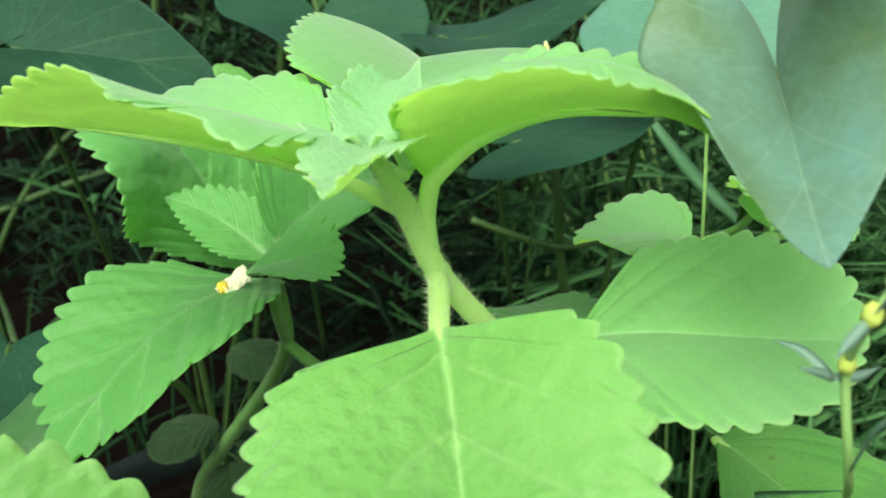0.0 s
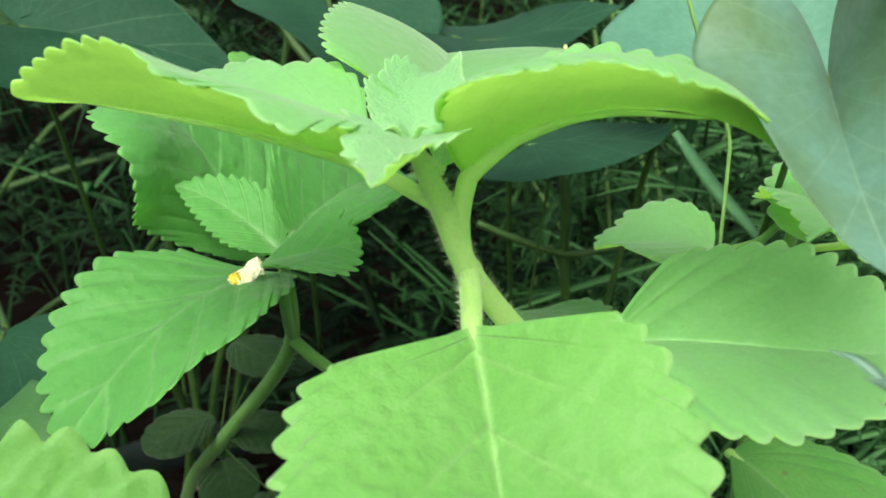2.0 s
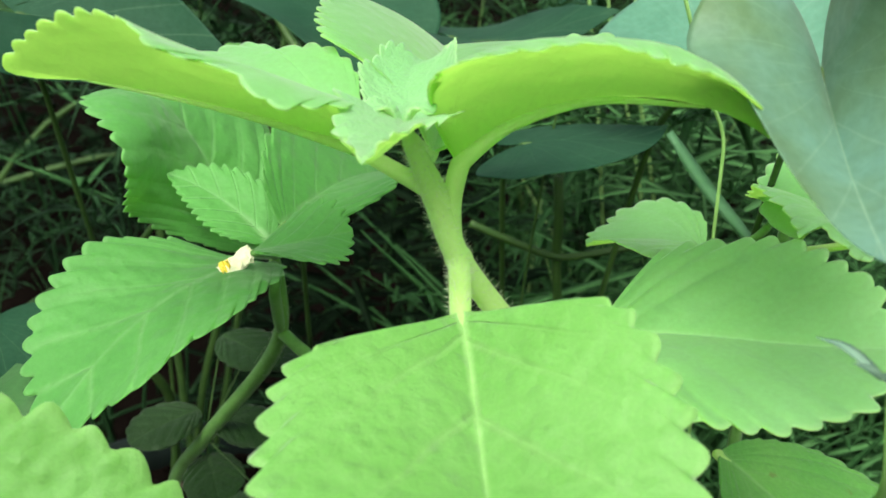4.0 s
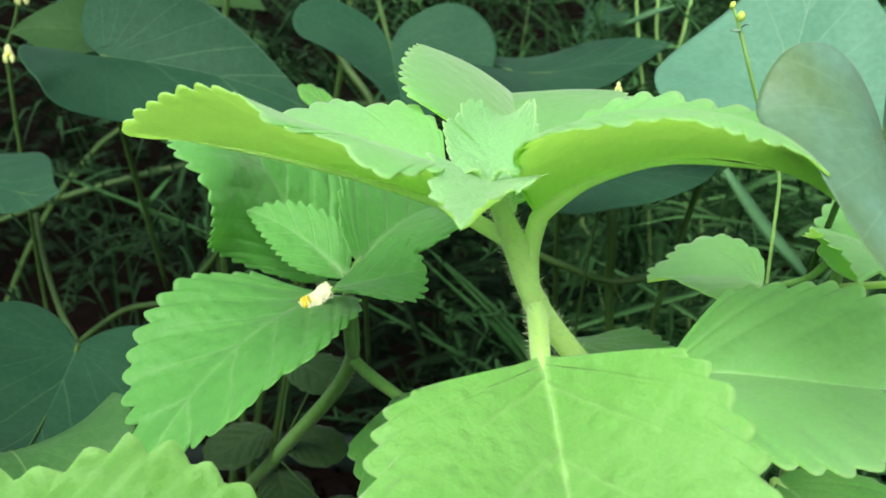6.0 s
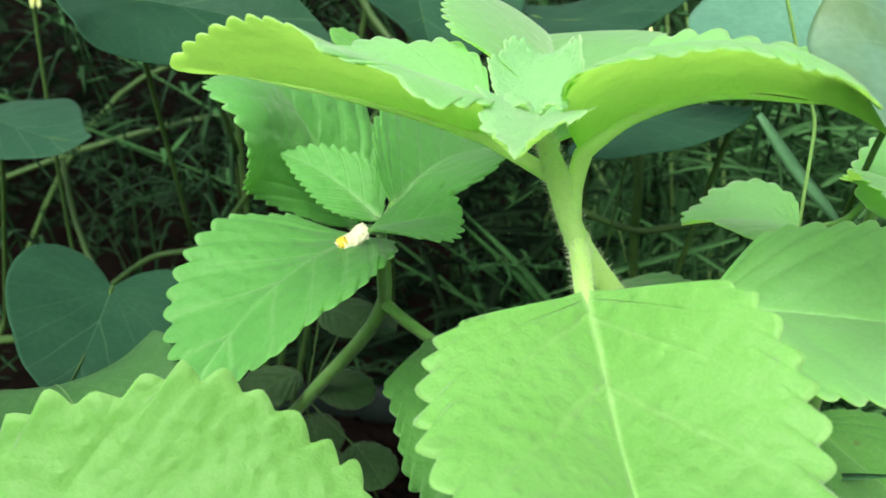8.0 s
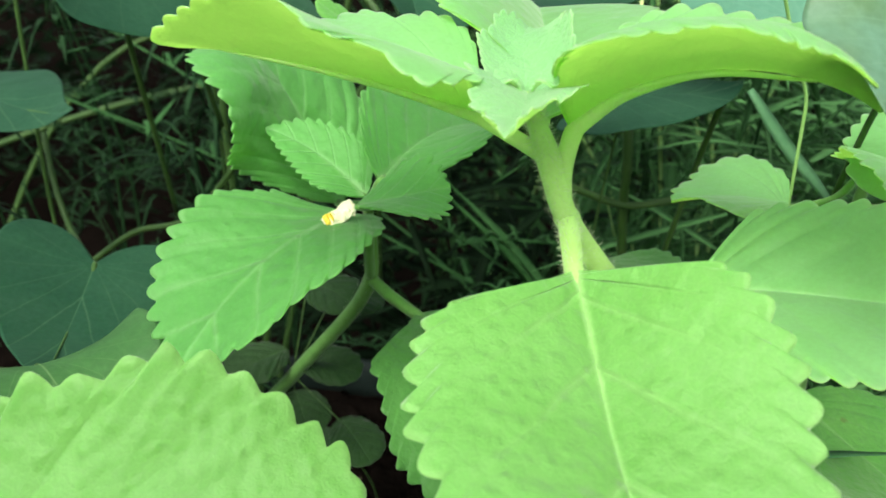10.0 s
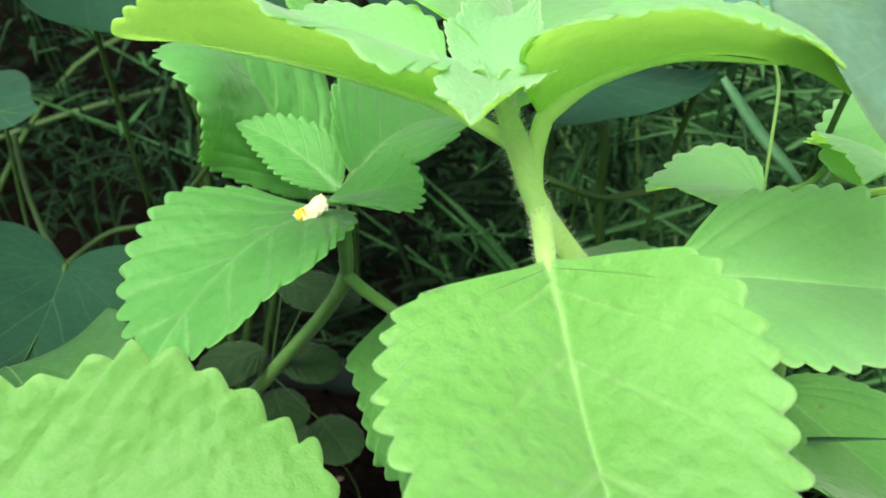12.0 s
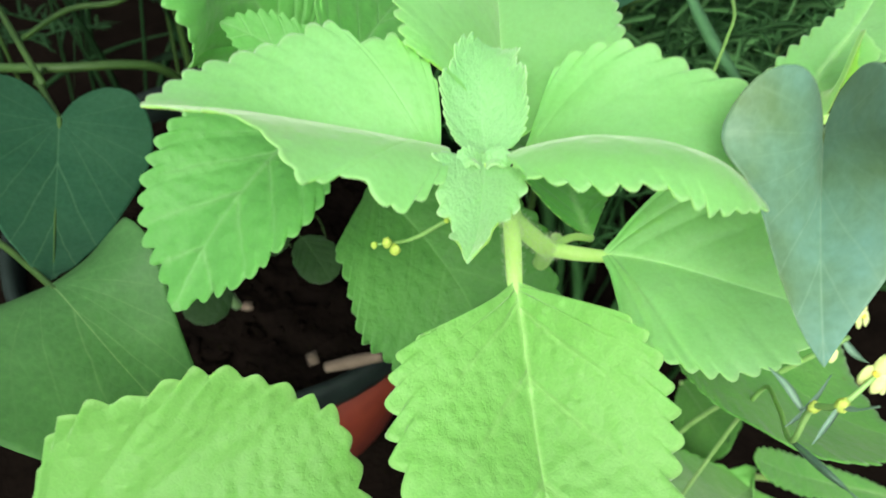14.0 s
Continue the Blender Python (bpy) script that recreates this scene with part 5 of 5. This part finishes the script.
def bud(parent, at, size, seed, mat=None):
    return petal_mesh("bud", at, ((1, 0, 0), (0, 1, 0), (0, 0, 1)), (size * 0.6, size * 0.6, size * 0.8), mat or BUD, parent, seed)


def flowering_weed(base, stem_line, leaves, flowers, buds, label, leaf_w=0.0026, r=0.0009, stem_mat=None):
    w = root("flowering_weed", base, label, "weed", "flowering weeds")
    tube("stem", [*stem_line, base], [r * 0.6] + [r] * len(stem_line), stem_mat or WEED_STEM, w, sides=7)
    for pts in leaves:
        under(mesh_object("leaf", *blade_strip(pts, leaf_w, up=(0.1, -0.8, 0.6)), [GRASS_BLUE]), w)
    for k, (p, s, f) in enumerate(flowers):
        flower(w, p, s, f, 20 + k * 4)
    for k, (p, s) in enumerate(buds):
        bud(w, p, s, 50 + k)
    keep_place(w)
    return w


WTOP, WA, WB, WC = (0.0680, 0.1185, 0.3078), (0.0625, 0.1155, 0.3026), (0.0624, 0.1204, 0.2930), (0.0652, 0.1222, 0.2755)
flowering_weed((0.094, 0.178, GROUND), [WTOP, WA, WB, WC, (0.0742, 0.1405, 0.2580), (0.0850, 0.1620, 0.2300), (0.092, 0.175, 0.1)],
               [[(0.0607, 0.1205, 0.2917), (0.058, 0.1255, 0.2935), (0.0557, 0.130, 0.2931)], [(0.0607, 0.1205, 0.2917), (0.0669, 0.1260, 0.2888), (0.0727, 0.1320, 0.2869)], [(0.0607, 0.1205, 0.2917), (0.0580, 0.1180, 0.2938), (0.0532, 0.1140, 0.2968)],
                [WA, (0.0624, 0.1120, 0.3070), (0.0619, 0.1080, 0.3149)], [WA, (0.0579, 0.1110, 0.3017), (0.0551, 0.1080, 0.3011)], [WC, (0.0606, 0.1060, 0.2932), (0.0613, 0.0950, 0.3017)]],
               [((0.0686, 0.1192, 0.3082), 0.0048, (-0.6, -0.6, 0.5)), ((0.0720, 0.1195, 0.3060), 0.0042, (0.2, -0.8, 0.5))], [((0.0622, 0.1149, 0.3034), 0.0022), ((0.0622, 0.1200, 0.2940), 0.0020)], "slender weed with bluish narrow leaves and cream-yellow flowers", 0.0017, 0.0007)
flowering_weed((0.09, 0.21, GROUND), [(0.0997, 0.1650, 0.2485), (0.1115, 0.1750, 0.2374), (0.088, 0.19, 0.15)], [[(0.1115, 0.1750, 0.2374), (0.1131, 0.1700, 0.2375), (0.1141, 0.1650, 0.2407)]],
               [((0.0982, 0.1630, 0.2504), 0.0045, (-0.3, -0.8, 0.5)), ((0.1216, 0.1850, 0.2362), 0.005, (0.3, -0.8, 0.5))], [], "low weed with small yellow flowers under the heart leaf")
# Weeds given STEM_DARK have the dim background painted into their stems.
flowering_weed((-0.19, 0.40, GROUND), [(-0.1824, 0.3600, 0.3436), (-0.1871, 0.3620, 0.3292), (-0.1943, 0.3650, 0.3142), (-0.2, 0.38, 0.2)], [],
               [((-0.1814, 0.3570, 0.3395), 0.0055, (0.7, -0.6, 0.2)), ((-0.1910, 0.3600, 0.3159), 0.0042, (0.2, -0.9, 0.1))], [], "weed with cream flowers and orange throats, stem shade painted dark", stem_mat=STEM_DARK)
flowering_weed((-0.14, 0.46, GROUND), [(-0.1378, 0.4200, 0.3509), (-0.1377, 0.4250, 0.3330), (-0.1391, 0.4300, 0.3169), (-0.14, 0.45, 0.2)], [],
               [((-0.1375, 0.4180, 0.3465), 0.0046, (0.3, -0.9, 0.3)), ((-0.1313, 0.4160, 0.3391), 0.0048, (0.6, -0.7, 0.2)), ((-0.1366, 0.4240, 0.3428), 0.0042, (-0.5, -0.8, 0.2))], [((-0.1394, 0.4200, 0.3509), 0.002)], "weed spike with a cluster of pale yellow flowers", stem_mat=STEM_DARK)
flowering_weed((0.085, 0.27, GROUND), [(0.0549, 0.2320, 0.3449), (0.0578, 0.2320, 0.3378), (0.0608, 0.2330, 0.3302), (0.0645, 0.2360, 0.3221), (0.0693, 0.2400, 0.3119), (0.0770, 0.2460, 0.2951)], [[(0.0577, 0.2320, 0.3391), (0.0584, 0.2300, 0.3400), (0.0587, 0.2280, 0.3399)], [(0.0578, 0.2320, 0.3385), (0.0558, 0.2300, 0.3384), (0.0544, 0.2290, 0.3387)]],
               [], [((0.0572, 0.2310, 0.3418), 0.0016), ((0.0552, 0.2320, 0.3443), 0.0012)], "thin weed stalk with a yellow-green bud", 0.0012, 0.0005)
flowering_weed((0.03, 0.33, GROUND), [(0.0401, 0.3000, 0.3150), (0.0413, 0.3020, 0.3048), (0.032, 0.32, 0.2)], [], [((0.0398, 0.2980, 0.3149), 0.0022, (0, -0.9, 0.3))], [], "thin weed with a single yellow flower", 0.0012, 0.0005, STEM_DARK)
flowering_weed((0.03, 0.20, GROUND), [(-0.0250, 0.2050, 0.2425), (-0.0150, 0.2085, 0.2410), (-0.0050, 0.2090, 0.2490), (0.0093, 0.2178, 0.2510), (0.020, 0.215, 0.20), (0.028, 0.205, 0.1)], [],
               [], [((-0.0225, 0.2035, 0.2450), 0.0024), ((-0.0200, 0.2030, 0.2425), 0.0026), ((-0.0262, 0.2050, 0.2420), 0.0016), ((-0.0050, 0.2085, 0.2497), 0.0012)], "thin stalk ending in pale closed buds", 0.0012, 0.0006)
slender = root("slender_weed", (0.12, 0.46, GROUND), "upright weed with pale thin stems and long narrow leaves", "weed")
tube("stem", [(0.0624, 0.4400, 0.3761), (0.0666, 0.4400, 0.3484), (0.0708, 0.4400, 0.3170), (0.0772, 0.4450, 0.2835), (0.10, 0.455, 0.1), (0.115, 0.46, GROUND)], [0.0006, 0.0007, 0.0008, 0.0009, 0.001, 0.001], WEED_STEM, slender, sides=6)
tube("stem", [(0.0803, 0.4500, 0.3764), (0.0805, 0.4500, 0.3481), (0.0815, 0.4500, 0.3160), (0.11, 0.455, 0.2), (0.12, 0.46, GROUND)], [0.0005, 0.0007, 0.0008, 0.001, 0.001], WEED_STEM, slender, sides=6)
tube("stem", [(0.0910, 0.4200, 0.3730), (0.0903, 0.4200, 0.3490), (0.0871, 0.4200, 0.3242), (0.0865, 0.4250, 0.3083), (0.115, 0.45, 0.2), (0.125, 0.46, GROUND)], [0.0006, 0.0008, 0.0009, 0.001, 0.001, 0.001], WEED_STEM, slender, sides=6)
for pts in ([(0.0601, 0.4200, 0.3258), (0.0715, 0.4150, 0.3315), (0.0873, 0.4200, 0.3360)], [(0.0919, 0.4200, 0.3486), (0.1024, 0.4150, 0.3502), (0.1177, 0.4100, 0.3494)], [(0.0671, 0.4400, 0.3484), (0.0620, 0.4350, 0.3409), (0.0581, 0.4300, 0.3330)], [(0.0802, 0.4500, 0.3533), (0.0858, 0.4450, 0.3586), (0.0895, 0.4400, 0.3649)], [(0.0694, 0.4400, 0.3401), (0.0773, 0.4350, 0.3384), (0.0844, 0.4300, 0.3341)], [(0.0887, 0.4200, 0.3342), (0.0840, 0.4170, 0.3381), (0.0769, 0.4150, 0.3443)]):
    under(mesh_object("leaf", *blade_strip(pts, 0.0028, up=(0, -1, 0.4)), [GRASS_BROAD]), slender)
keep_place(slender)
